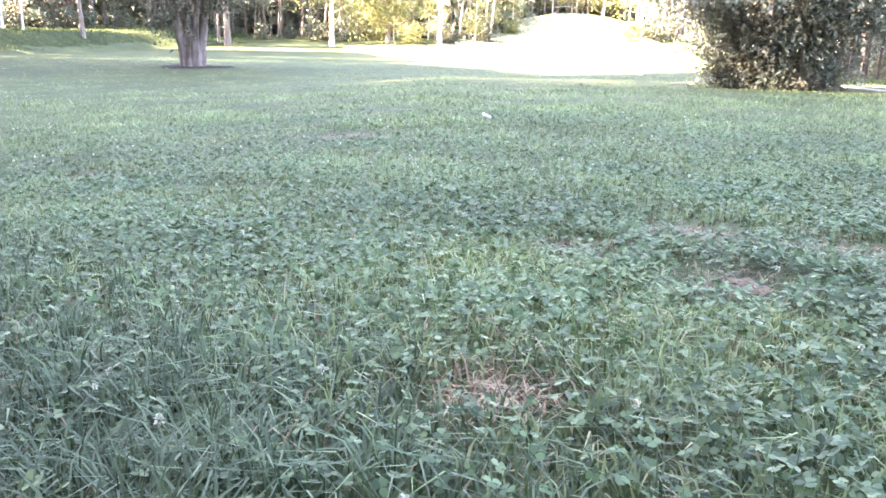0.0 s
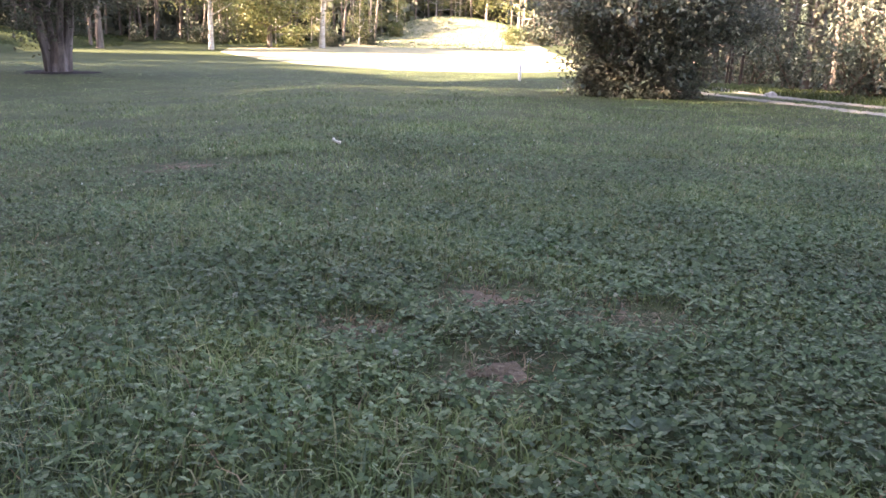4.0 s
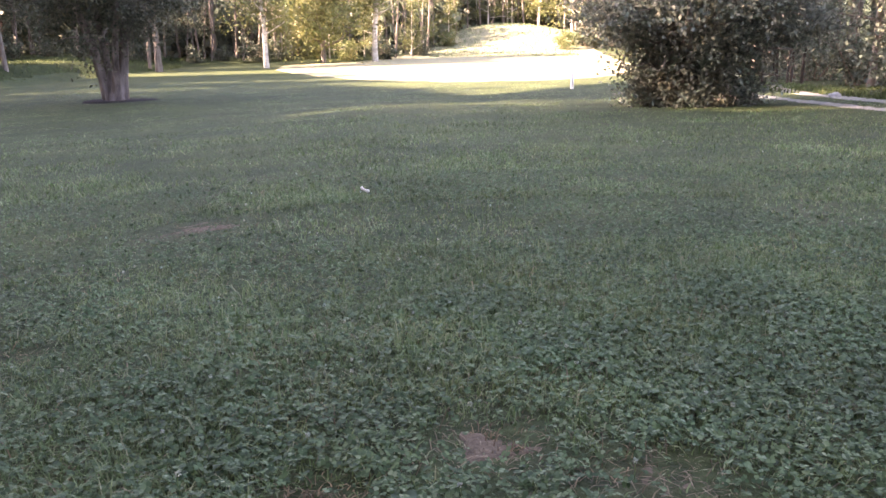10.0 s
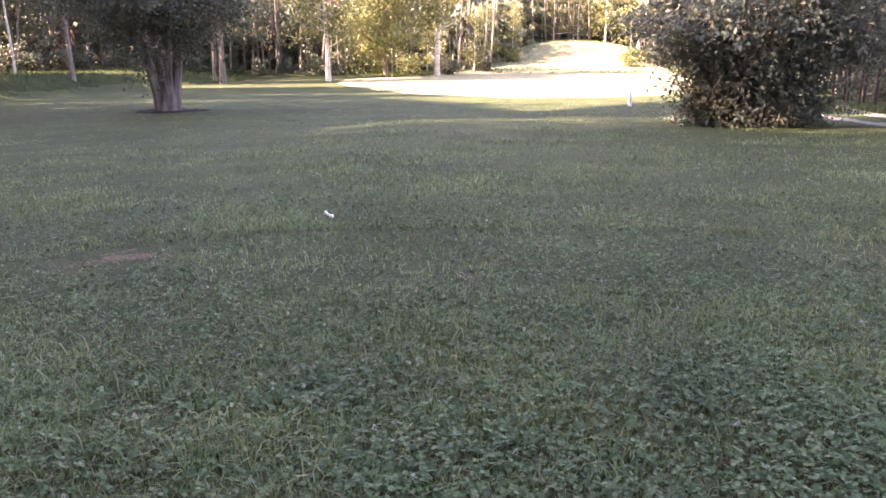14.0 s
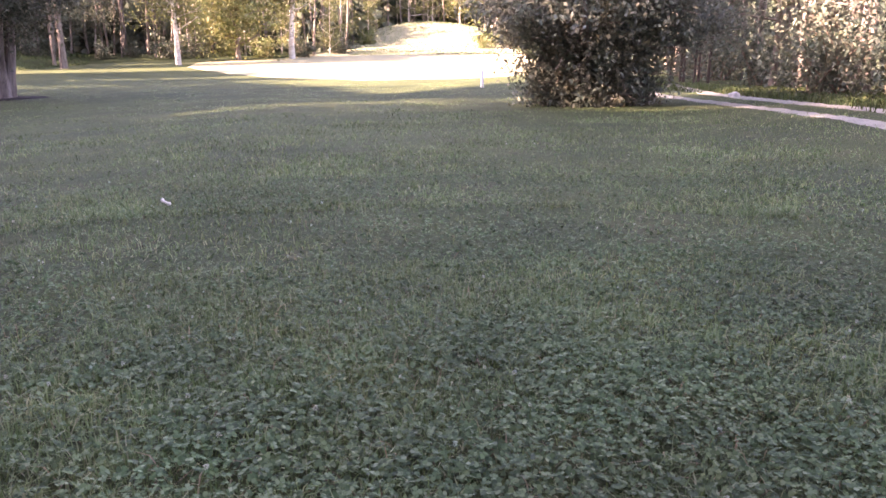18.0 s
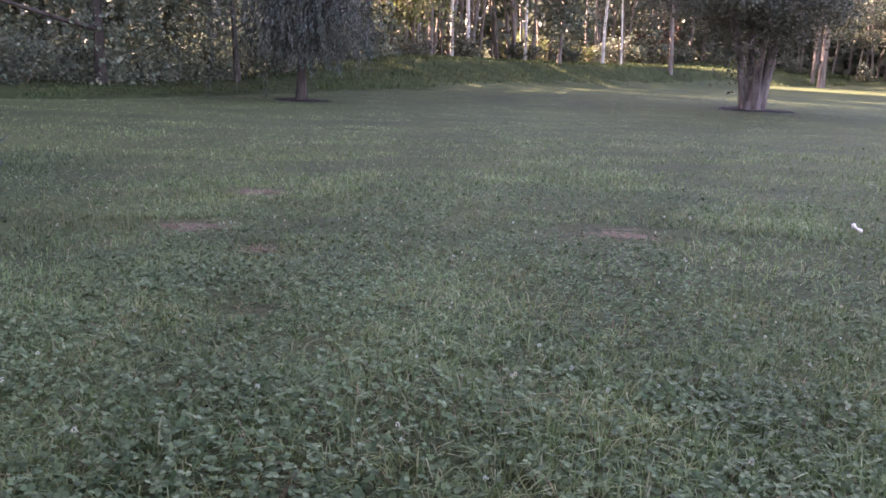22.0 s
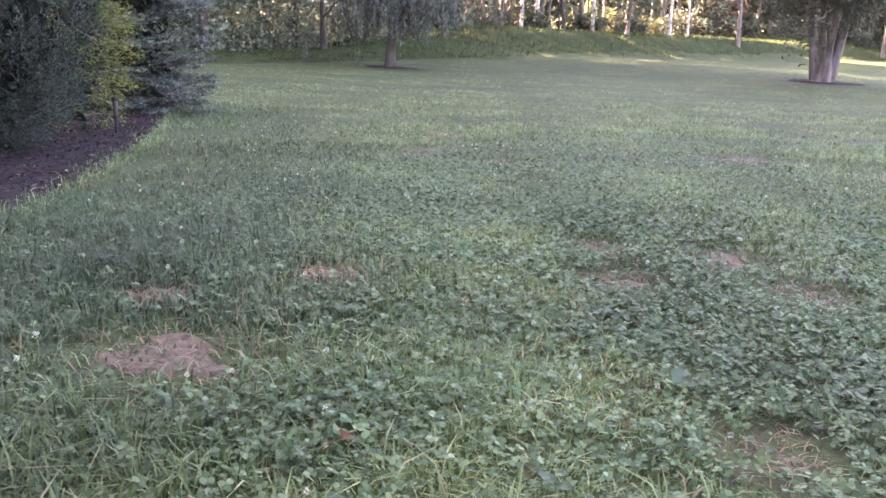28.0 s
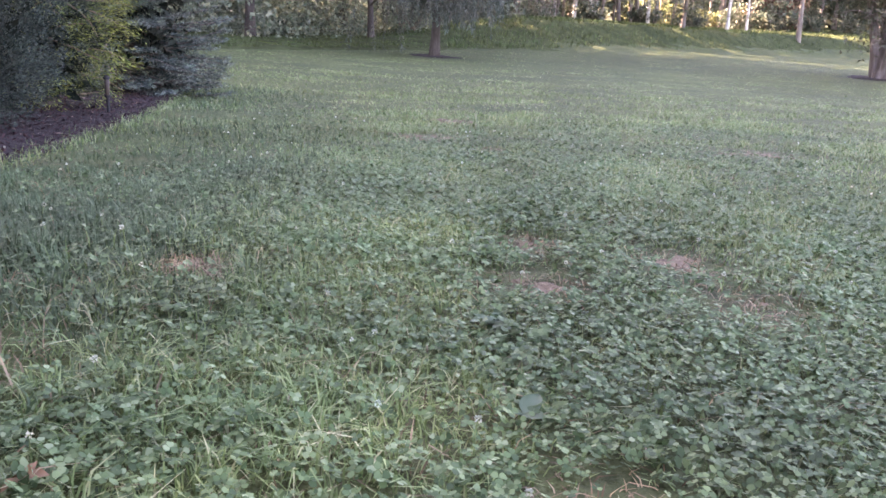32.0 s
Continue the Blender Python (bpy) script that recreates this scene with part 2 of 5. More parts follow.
BARK_WILLOW = barky("willow_bark", [(0.3, (0.028, 0.023, 0.02)), (0.55, (0.06, 0.05, 0.043)), (0.75, (0.11, 0.095, 0.08))], 12.0)
LEAF_LIGHT = leafy("light_leaves", [(0.0, (0.075, 0.10, 0.045)), (0.6, (0.13, 0.16, 0.075)), (1.0, (0.20, 0.22, 0.12))], 0.35, 0.55, 0.35, 0.4)
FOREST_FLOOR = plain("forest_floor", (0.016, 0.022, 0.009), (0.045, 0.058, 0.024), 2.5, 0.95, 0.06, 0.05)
HAY = plain("mown_hay_field", (0.17, 0.165, 0.09), (0.33, 0.31, 0.19), 9.0, 0.9, 0.03)
MULCH = plain("bark_mulch", (0.004, 0.002, 0.003), (0.016, 0.008, 0.010), 40.0, 0.95, 0.03)
SOIL = plain("bare_soil", (0.05, 0.036, 0.024), (0.15, 0.112, 0.076), 60.0, 0.95, 0.02)
GRAVEL = plain("pale_gravel", (0.16, 0.15, 0.125), (0.30, 0.28, 0.235), 35.0, 0.9, 0.02)
METAL_DARK = plain("dark_metal", (0.010, 0.010, 0.011), (0.022, 0.022, 0.024), 30.0, 0.8, 0.002, 0.2)
LENS = plain("tan_plastic", (0.03, 0.022, 0.019), (0.055, 0.042, 0.036), 20.0, 0.5, 0.001, 0.2)
WHITE_PAINT = plain("white_paint", (0.70, 0.69, 0.66), (0.82, 0.81, 0.78), 12.0, 0.6, 0.002)
SIDING = plain("painted_siding", (0.30, 0.30, 0.29), (0.38, 0.38, 0.37), 6.0, 0.7, 0.003)
STONE = plain("field_stone", (0.28, 0.27, 0.25), (0.48, 0.46, 0.43), 8.0, 0.9, 0.02)
BONE = plain("chewed_white_toy", (0.62, 0.60, 0.54), (0.82, 0.80, 0.74), 18.0, 0.6, 0.004)


# ---- building helpers ----
def height(x, y):
    """The lie of the land: falls away from the viewer, levels out far off, and drops a little more to the west."""
    y = np.asarray(y, float)
    x = np.asarray(x, float)
    z = -0.08 * (y - 12 * np.logaddexp(0, (y - 62) / 12))
    z = np.where(y < -14, 1.12, z)
    west = 0.8 * (1 - np.exp(-np.maximum(0, -(x + 0.8)) / 9)) / (1 + np.exp((y - 26) / 4))
    far, bearing = np.hypot(x, y), np.degrees(np.arctan2(x, y))
    brim = np.interp(bearing, [-62, -57.7, -50, -38.4, -30, -26.4, -22, -19.6, -13], [21, 22.6, 27.5, 33.5, 42, 47, 56, 63, 76])
    bank = 1.0 * np.clip((far - brim) / 5, 0, 1) ** 1.3 * np.interp(bearing, [-66, -50, -40, -20, -13], [0, 0.1, 0.9, 1, 0]) * np.clip((110 - far) / 20, 0, 1)
    knoll = 2.4 * np.exp(-(((x - 15) / 10) ** 2) - ((y - 112) / 16) ** 2)
    return z - west + knoll + bank


def gz(x, y):
    return float(height(x, y))


def mesh_of(name, verts, faces, mat, smooth=False):
    """A mesh from arrays: verts (n, 3), faces a list of index arrays (k, 3) or (k, 4)."""
    me = bpy.data.meshes.new(name)
    verts = np.asarray(verts, np.float32)
    faces = [np.asarray(f, np.int32) for f in (faces if isinstance(faces, list) else [faces]) if len(f)]
    me.vertices.add(len(verts))
    me.vertices.foreach_set("co", verts.ravel())
    loops = np.concatenate([f.ravel() for f in faces])
    sizes = np.concatenate([np.full(len(f), f.shape[1], np.int32) for f in faces])
    me.loops.add(len(loops))
    me.loops.foreach_set("vertex_index", loops)
    me.polygons.add(len(sizes))
    me.polygons.foreach_set("loop_start", np.concatenate([[0], np.cumsum(sizes)[:-1]]).astype(np.int32))
    if smooth:
        me.polygons.foreach_set("use_smooth", np.ones(len(sizes), bool))
    me.materials.append(mat)
    me.update(calc_edges=True)
    return me


def part(name, geo, mat, parent=None, label="", smooth=False):
    ob = new(name, mesh_of(name, *geo, mat, smooth))
    if parent:
        ob.parent = parent
    return tagged(ob, label)


def thing(name, label, category, m=None, group="", kind=""):
    """An empty at the base of a thing, to hold its parts."""
    ob = tagged(new(name), label, category, group, kind)
    ob.empty_display_size = 0.2
    if m is not None:
        ob.matrix_basis = m
    return ob


def join(*geos):
    """Joins (verts, [faces]) pieces into one."""
    vs, tri, quad, n = [], [], [], 0
    for v, fs in geos:
        v = np.asarray(v, float)
        for f in (fs if isinstance(fs, list) else [fs]):
            f = np.asarray(f, int)
            if len(f):
                (tri if f.shape[1] == 3 else quad).append(f + n)
        vs.append(v)
        n += len(v)
    return np.concatenate(vs), [np.concatenate(q) for q in (tri, quad) if q]


def tube(points, radii, sides=8, cap=True, flare=None):
    """A tapered tube along a line of points. flare(angle, k): a factor on the radius."""
    P = np.asarray(points, float)
    R = np.asarray(radii, float)
    T = np.gradient(P, axis=0)
    T /= np.linalg.norm(T, axis=1)[:, None] + 1e-9
    ref = np.where(np.abs(T[:, 2:3]) > 0.9, [[1.0, 0, 0]], [[0, 0, 1.0]])
    A = np.cross(ref, T)
    A /= np.linalg.norm(A, axis=1)[:, None] + 1e-9
    B = np.cross(T, A)
    ang = np.linspace(0, 2 * np.pi, sides, endpoint=False)
    rr = R[:, None] * np.ones(sides)
    if flare is not None:
        rr = rr * flare(ang[None, :], np.linspace(0, 1, len(P))[:, None])
    V = P[:, None] + rr[..., None] * (np.cos(ang)[None, :, None] * A[:, None] + np.sin(ang)[None, :, None] * B[:, None])
    i = np.arange(len(P) - 1)[:, None] * sides
    j = np.arange(sides)[None, :]
    k = (j + 1) % sides
    F = np.stack([i + j, i + k, i + sides + k, i + sides + j], -1).reshape(-1, 4)
    V = V.reshape(-1, 3)
    faces = [F]
    if cap:
        V = np.concatenate([V, P[-1:] + T[-1:] * R[-1] * 0.3])
        base = (len(P) - 1) * sides
        faces.append(np.stack([base + j[0], base + k[0], np.full(sides, len(V) - 1)], -1))
    return V, faces


def leaves(at, size, rng, aspect=0.5, up=0.4, along=None, fold=0.25, jitter=0.35):
    """A cloud of pointed, folded leaves, one at each place; along: the way each points."""
    n = len(at)
    d = rng.normal(size=(n, 3)) if along is None else along + rng.normal(size=(n, 3)) * 0.35
    d /= np.linalg.norm(d, axis=1)[:, None]
    nn = rng.normal(size=(n, 3)) + [0, 0, up * 3]
    s = np.cross(d, nn)
    s /= np.linalg.norm(s, axis=1)[:, None] + 1e-9
    nrm = np.cross(s, d)
    L = (size * (1 + jitter * rng.uniform(-1, 1, n)))[:, None]
    V = np.stack([at, at + d * L * 0.45 + s * L * aspect * 0.5 + nrm * L * fold * aspect, at + d * L,
                  at + d * L * 0.45 - s * L * aspect * 0.5 + nrm * L * fold * aspect], 1).reshape(-1, 3)
    q = np.arange(n)[:, None] * 4
    return V, [np.concatenate([q + [0, 1, 2], q + [0, 2, 3]])]


def bend(start, way, length, n, rng, lift=0.0, wobble=0.08):
    """A wandering line that lifts (or droops) as it goes."""
    p, d, out = np.array(start, float), np.array(way, float), []
    d /= np.linalg.norm(d)
    for _ in range(n):
        out.append(p.copy())
        p = p + d * length / (n - 1)
        d = d + rng.normal(size=3) * wobble + [0, 0, lift / n]
        d /= np.linalg.norm(d)
    return np.array(out)


# ---- ground ----
def axis_steps(lo, hi, near, far, growth):
    out, p, s = [0.0], 0.0, near
    while p < hi:
        p += s
        s = min(s * growth, far)
        out.append(p)
    p, s, neg = 0.0, near, []
    while p > lo:
        p -= s
        s = min(s * growth, far)
        neg.append(p)
    return np.array(neg[::-1] + out)


def build_ground():
    xs, ys = axis_steps(-1600, 1600, 0.35, 120, 1.055), axis_steps(-400, 2600, 0.35, 120, 1.05)
    X, Y = np.meshgrid(xs, ys)
    Z = height(X, Y) + 0.012 * np.sin(X * 1.7 + np.sin(Y * 1.1)) * np.cos(Y * 1.4)
    n, m = len(xs), len(ys)
    V = np.stack([X, Y, Z], -1).reshape(-1, 3)
    i = (np.arange(m - 1)[:, None] * n + np.arange(n - 1)[None, :])
    F = np.stack([i, i + 1, i + n + 1, i + n], -1).reshape(-1, 4)
    g = part("ground", (V, [F]), TURF, smooth=True)
    return tagged(g, "gently sloping mown lawn of grass and clover", "lawn", kind="structure")


build_ground()


def sheet(name, outline, mat, lift, label, category, kind="structure", rough=0.0, grid=0.12, seed=1):
    """A thin laid sheet that follows the land inside a closed outline, with a bumpy surface and a skirt."""
    rng = np.random.default_rng(seed)
    P = np.array(outline, float)
    lo, hi = P.min(0), P.max(0)
    xs, ys = np.arange(lo[0], hi[0] + grid, grid), np.arange(lo[1], hi[1] + grid, grid)
    X, Y = np.meshgrid(xs, ys)
    inside = np.zeros(X.shape, bool)
    for (x0, y0), (x1, y1) in zip(P, np.roll(P, -1, 0)):
        cross = (y0 > Y) != (y1 > Y)
        inside ^= cross & (X < (x1 - x0) * (Y - y0) / (y1 - y0 + 1e-12) + x0)
    edge = inside.astype(float)
    for _ in range(3):
        pad = np.pad(edge, 1)
        edge = (pad[1:-1, 1:-1] + pad[:-2, 1:-1] + pad[2:, 1:-1] + pad[1:-1, :-2] + pad[1:-1, 2:]) / 5
    Z = height(X, Y) - 0.05 + (lift + 0.05) * np.clip(edge * 1.6, 0, 1) + rough * rng.uniform(-1, 1, X.shape) * inside
    n, m = len(xs), len(ys)
    i = (np.arange(m - 1)[:, None] * n + np.arange(n - 1)[None, :])
    keep = (edge > 0.02)[:-1, :-1]
    F = np.stack([i, i + 1, i + n + 1, i + n], -1)[keep]
    used = np.unique(F)
    back = np.zeros(n * m, int)
    back[used] = np.arange(len(used))
    V = np.stack([X, Y, Z], -1).reshape(-1, 3)[used]
    ob = part(name, (V, [back[F]]), mat, smooth=True)
    return tagged(ob, label, category, kind=kind)


def polar(az, d):
    return d * math.sin(radians(az)), d * math.cos(radians(az))


def ring(cx, cy, r, seed, wob=0.15, n=28):
    rng = np.random.default_rng(seed)
    a = np.linspace(0, 2 * np.pi, n, endpoint=False)
    k = 1 + wob * np.sin(a * 3 + rng.uniform(0, 6)) + wob * 0.6 * np.sin(a * 5 + rng.uniform(0, 6))
    return [(cx + r * q * math.cos(b), cy + r * q * math.sin(b)) for q, b in zip(k, a)]


BED_EDGE = [(-1.6, -0.95), (-2.1, -0.3), (-2.95, 0.42), (-3.65, 0.96), (-4.45, 1.58), (-5.4, 2.25), (-6.4, 2.95), (-7.4, 3.65)]
BED = BED_EDGE + [(-8.2, 4.2), (-9.0, 4.2), (-9.2, 3.2), (-8.2, 1.2), (-6.6, -0.8), (-4.5, -2.6), (-2.6, -2.6)]
sheet("mulch_bed", BED, MULCH, 0.03, "dark red-brown bark mulch bed under the conifers", "mulch bed", rough=0.012, grid=0.07)
sheet("dark_ring", ring(-9.5, 29.85, 1.15, 3, 0.1), MULCH, 0.035, "brown mulch ring around the old tree", "mulch ring", rough=0.02, grid=0.15)
# this dark sheet paints the thin shadow at the willow's foot
sheet("dark_ring", ring(-18.3, 17.9, 0.8, 4, 0.1), MULCH, 0.03, "dark sheet for the shadow line under the weeping willow", "mulch ring", rough=0.02, grid=0.15)
DRIVE_LINE = [(5.9, 5.5), (6.75, 8.2), (7.35, 11.0), (7.75, 14.0), (8.1, 17.0), (8.7, 21.0), (9.8, 25.0), (11.4, 30.0)]


def strip(line, off, half):
    """An outline along a line, shifted sideways."""
    P = np.array(line)
    T = np.gradient(P, axis=0)
    N = np.stack([T[:, 1], -T[:, 0]], 1) / np.linalg.norm(T, axis=1)[:, None]
    return [tuple(q) for q in P + N * (off - half)] + [tuple(q) for q in (P + N * (off + half))[::-1]]


def arc(a0, a1, near, depth, step=1.5):
    """An outline between two bearings, from one distance table to a further one."""
    az = np.arange(a0, a1 + step, step)
    d = np.interp(az, [p[0] for p in near], [p[1] for p in near])
    return [polar(a, q) for a, q in zip(az, d)] + [polar(a, q + depth) for a, q in zip(az[::-1], d[::-1])]


BRIM = [(-66, 21), (-62, 21), (-57.7, 22.6), (-50, 27.5), (-38.4, 33.5), (-30, 42), (-26.4, 47), (-22, 56), (-19.6, 63), (-13, 78), (-8, 83), (0, 83)]
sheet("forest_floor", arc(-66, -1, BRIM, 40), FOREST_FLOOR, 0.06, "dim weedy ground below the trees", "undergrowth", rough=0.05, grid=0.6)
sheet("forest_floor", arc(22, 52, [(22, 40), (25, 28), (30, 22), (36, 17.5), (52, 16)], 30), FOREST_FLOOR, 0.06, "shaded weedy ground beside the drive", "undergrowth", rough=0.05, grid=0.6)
sheet("hay_field", [(-9, 70), (-2, 52), (3, 44), (9, 46), (15, 55), (19, 70), (21, 92), (22, 116), (10, 118), (3, 92), (-3, 80), (-9, 76)], HAY, 0.05, "mown field of pale dry grass in full sun", "field", rough=0.02, grid=0.5)
TRACKS = [strip(DRIVE_LINE, 0.0, 0.22), strip(DRIVE_LINE, 1.45, 0.24)]
for k, outline in enumerate(TRACKS):
    sheet("drive_track", outline, GRAVEL, 0.015, "pale worn gravel wheel track of the drive", "drive", rough=0.01, grid=0.12, seed=k)


def haze_backdrop():
    """Added glowing backdrop far behind the north-west trees: a wooded ridge in painted haze."""
    m = bpy.data.materials.new("painted_haze_glow")
    m.use_nodes = True
    nt = m.node_tree
    b = nt.nodes["Principled BSDF"]
    b.inputs["Roughness"].default_value, b.inputs["Specular IOR Level"].default_value = 1.0, 0.0
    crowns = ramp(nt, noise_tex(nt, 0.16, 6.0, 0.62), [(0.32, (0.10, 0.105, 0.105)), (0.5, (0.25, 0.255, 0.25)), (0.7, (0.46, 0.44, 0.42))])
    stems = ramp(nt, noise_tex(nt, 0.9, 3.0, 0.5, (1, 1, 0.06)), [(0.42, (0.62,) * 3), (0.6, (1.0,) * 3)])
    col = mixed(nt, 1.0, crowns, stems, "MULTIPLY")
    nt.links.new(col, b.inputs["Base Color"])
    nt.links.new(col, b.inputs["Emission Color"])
    # the glow stands in for haze and lightens gaps between the trees
    b.inputs["Emission Strength"].default_value = HAZE_GLOW
    az = np.radians(np.arange(-90, -26, 0.5))
    top = 42 + 5 * np.sin(az * 9) + 3 * np.sin(az * 31 + 1) + 1.5 * np.sin(az * 83)
    rows = [(210, np.full(len(az), -14.0)), (214, np.full(len(az), 6.0)), (222, top * 0.6), (236, top)]
    V = np.concatenate([np.stack([d * np.sin(az), d * np.cos(az), z], 1) for d, z in rows])
    n = len(az)
    i = np.concatenate([np.arange(n - 1) + k * n for k in range(3)])
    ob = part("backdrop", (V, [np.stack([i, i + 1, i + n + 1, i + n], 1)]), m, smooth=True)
    return tagged(ob, "added glowing backdrop of a wooded ridge, haze painted in", "distant wood", kind="structure")


HAZE_GLOW = 0.013
haze_backdrop()


# ---- trees ----
def stem_and_limbs(rng, tall, r, limbs, first, spread, sides=8, lean=0.04, lift=0.5, root=1.5, split=False):
    """A trunk with tapering limbs; returns the wood and the places along the limbs for foliage."""
    line = bend((0, 0, -0.1), (rng.normal() * lean, rng.normal() * lean, 1), tall, 9, rng, 0.3, 0.035)
    rad = r * (1 - np.linspace(0, 1, 9) ** 1.2 * 0.85)
    rad[0] *= root
    wood, spots = [tube(line, rad, sides)], []
    for k in range(limbs):
        twigs = []
        f = first + (0.95 - first) * (k + rng.uniform(0, 0.8)) / limbs
        base = line[0] + (line[-1] - line[0]) * f
        i = min(int(f * 8), 7)
        base = line[i] + (line[i + 1] - line[i]) * (f * 8 - i)
        a = k * 2.4 + rng.uniform(-0.5, 0.5)
        long = spread * (1.15 - 0.75 * f) * rng.uniform(0.75, 1.2)
        br = bend(base, (math.cos(a), math.sin(a), rng.uniform(0.1, 0.6)), long, 6, rng, lift, 0.12)
        twigs.append(tube(br, rad[i] * 0.42 * (1 - np.linspace(0, 1, 6) * 0.8), 4))
        spots.append(br[1:])
        for _ in range(3):
            q = br[rng.integers(1, 5)]
            tw = bend(q, rng.normal(size=3) * [1, 1, 0.5], long * 0.4, 4, rng, -0.3, 0.15)
            twigs.append(tube(tw, np.linspace(rad[i] * 0.14, 0.008, 4), 3, False))
            spots.append(tw[1:])
        wood.append(twigs if split else join(*twigs))
    return wood, np.concatenate(spots)


def woody(t, wood, bark):
    """The trunk of a tree, and each limb with its twigs."""
    part("trunk", wood[0], bark, t, smooth=True)
    for limb in wood[1:]:
        if isinstance(limb, list):
            bough = part("limb", limb[0], bark, t, smooth=True)
            for twig in limb[1:]:
                part("twig", twig, bark, bough)
        else:
            part("limb", limb, bark, t, smooth=True)


def foliage(rng, spots, count, size, puff, aspect=0.55, up=0.5):
    """Leaves in uneven clumps round the limbs, with gaps between them."""
    clump = spots[rng.integers(0, len(spots), max(12, count // 45))] + rng.normal(size=(max(12, count // 45), 3)) * puff * 0.45
    at = clump[rng.integers(0, len(clump), count)] + rng.normal(size=(count, 3)) * puff * [0.5, 0.5, 0.3]
    return leaves(at, np.full(count, size), rng, aspect, up)


def wood_tree(seed, tall, r, limbs, first, spread, count, size, puff, bark, leaf, label, category="tree"):
    rng = np.random.default_rng(seed)
    t = thing("tree", label, category, group="trees of the wood's edge")
    wood, spots = stem_and_limbs(rng, tall, r, limbs, first, spread)
    woody(t, wood, bark)
    part("crown", foliage(rng, spots, count, size, puff), leaf, t)
    return t


def put(ob, x, y, turn=0.0, scale=1.0, sink=0.05):
    ob.matrix_basis = Matrix.Translation((x, y, gz(x, y) - sink)) @ Matrix.Rotation(radians(turn), 4, "Z") @ Matrix.Scale(scale, 4)
    return ob


def again(ob, x, y, turn=0.0, scale=1.0, label=""):
    c = copy_thing(ob, Matrix.Identity(4))
    return tagged(put(c, x, y, turn, scale), label)


rw = random.Random(11)
DARK_TREES = [wood_tree(21 + k, 15 + 2 * k, 0.14 + 0.02 * k, 16, 0.3, 4.6, 3000, 0.37, 1.5, BARK, LEAF_DARK,
                        "tall broadleaf tree in shade at the wood's edge") for k in range(4)]
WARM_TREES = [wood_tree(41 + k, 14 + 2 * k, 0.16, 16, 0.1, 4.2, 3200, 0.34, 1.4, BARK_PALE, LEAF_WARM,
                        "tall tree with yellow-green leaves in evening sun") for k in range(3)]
NEAR_TREES = [wood_tree(31 + k, 12 + 2 * k, 0.13, 18, 0.12, 4.4, 6000, 0.2, 1.2, BARK, LEAF_SHADE,
                        "leafy broad-crowned tree beside the drive") for k in range(2)]
LEFT_TREES = [wood_tree(35 + k, 13 + 2 * k, 0.11, 18, 0.1, 4.6, 5600, 0.22, 1.3, BARK_WILLOW, LEAF_WILLOW,
                        "leafy tree with grey-green foliage at the lawn's edge") for k in range(2)]
# bearing, distance and height factor of the wood's edge, bearing by bearing
# trees beyond bearing -76 are unseen, added tall to shade the lawn
EDGE = [(-132, 30, 1.7), (-96, 33, 1.7), (-88, 34, 1.5), (-83, 35, 1.27), (-70, 33, 1.25), (-65, 31, 1.15), (-60, 28, 1.15), (-57, 27, 1.1), (-50, 33, 0.9), (-42, 42, 0.81), (-36, 52, 0.85), (-30, 64, 0.8), (-24, 76, 0.74),
        (-18, 84, 0.6), (-12, 86, 0.5), (-5, 86, 0.44), (0, 84, 0.42), (3, 92, 0.42), (6, 116, 0.55), (10, 120, 0.75), (13, 104, 0.8), (17, 80, 0.9), (21, 56, 0.9), (25, 42, 0.9), (29, 30, 0.8),
        (34, 21, 0.7), (40, 19, 0.7), (52, 20, 0.7)]


def edge_at(az):
    a, d, h = zip(*EDGE)
    return float(np.interp(az, a, d)), float(np.interp(az, a, h))


GLADE = polar(-30.5, 70)


def sunward(x, y):
    """Distance from the glade towards the sun, and to the side of that line."""
    sx, sy = math.sin(radians(SUN_AZ)), math.cos(radians(SUN_AZ))
    dx, dy = x - GLADE[0], y - GLADE[1]
    return dx * sx + dy * sy, dx * sy - dy * sx


def plant_edge():
    used = set()
    for row, (shift, gap) in enumerate(((0, 4.2), (5, 4.6), (10, 4.6))):
        az = 15.0 if row == 2 else -131.0 + row
        while az < 50:
            d, h = edge_at(az)
            d += shift + rw.uniform(-1.5, 1.8)
            # sunlit leaf colour between these bearings, darker leaves elsewhere
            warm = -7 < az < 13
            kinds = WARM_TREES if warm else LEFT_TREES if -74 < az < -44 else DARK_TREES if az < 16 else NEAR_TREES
            src = kinds[rw.randrange(len(kinds))]
            x, y = polar(az + rw.uniform(-0.3, 0.3), d)
            s = h * rw.uniform(0.85, 1.15)
            u, v = sunward(x, y)
            if abs(v) < 3 and -5 < u < 70:
                az += math.degrees(gap / d)
                continue
            if src.name not in used:
                used.add(src.name)
                put(src, x, y, rw.uniform(0, 360), s)
            else:
                again(src, x, y, rw.uniform(0, 360), s)
            az += math.degrees(gap / d) * rw.uniform(0.8, 1.25)


plant_edge()


def thicket(seed, leaf, label, count=1500, size=0.22):
    rng = np.random.default_rng(seed)
    t = thing("thicket", label, "shrub", group="shrubs below the wood's edge")
    wood, spots = [], []
    for k in range(14):
        a = k * 2.4
        br = bend((rng.normal() * 0.3, rng.normal() * 0.3, -0.1), (math.cos(a) * 0.6, math.sin(a) * 0.6, 1), rng.uniform(1.2, 2.4), 6, rng, -0.3, 0.12)
        wood.append(tube(br, np.linspace(0.03, 0.006, 6), 4, False))
        spots.append(br[1:])
    tagged(part("branchwork", join(*wood), TWIG, t), kind="stuff")
    part("leaves", foliage(rng, np.concatenate(spots), count, size, 0.6), leaf, t)
    return t


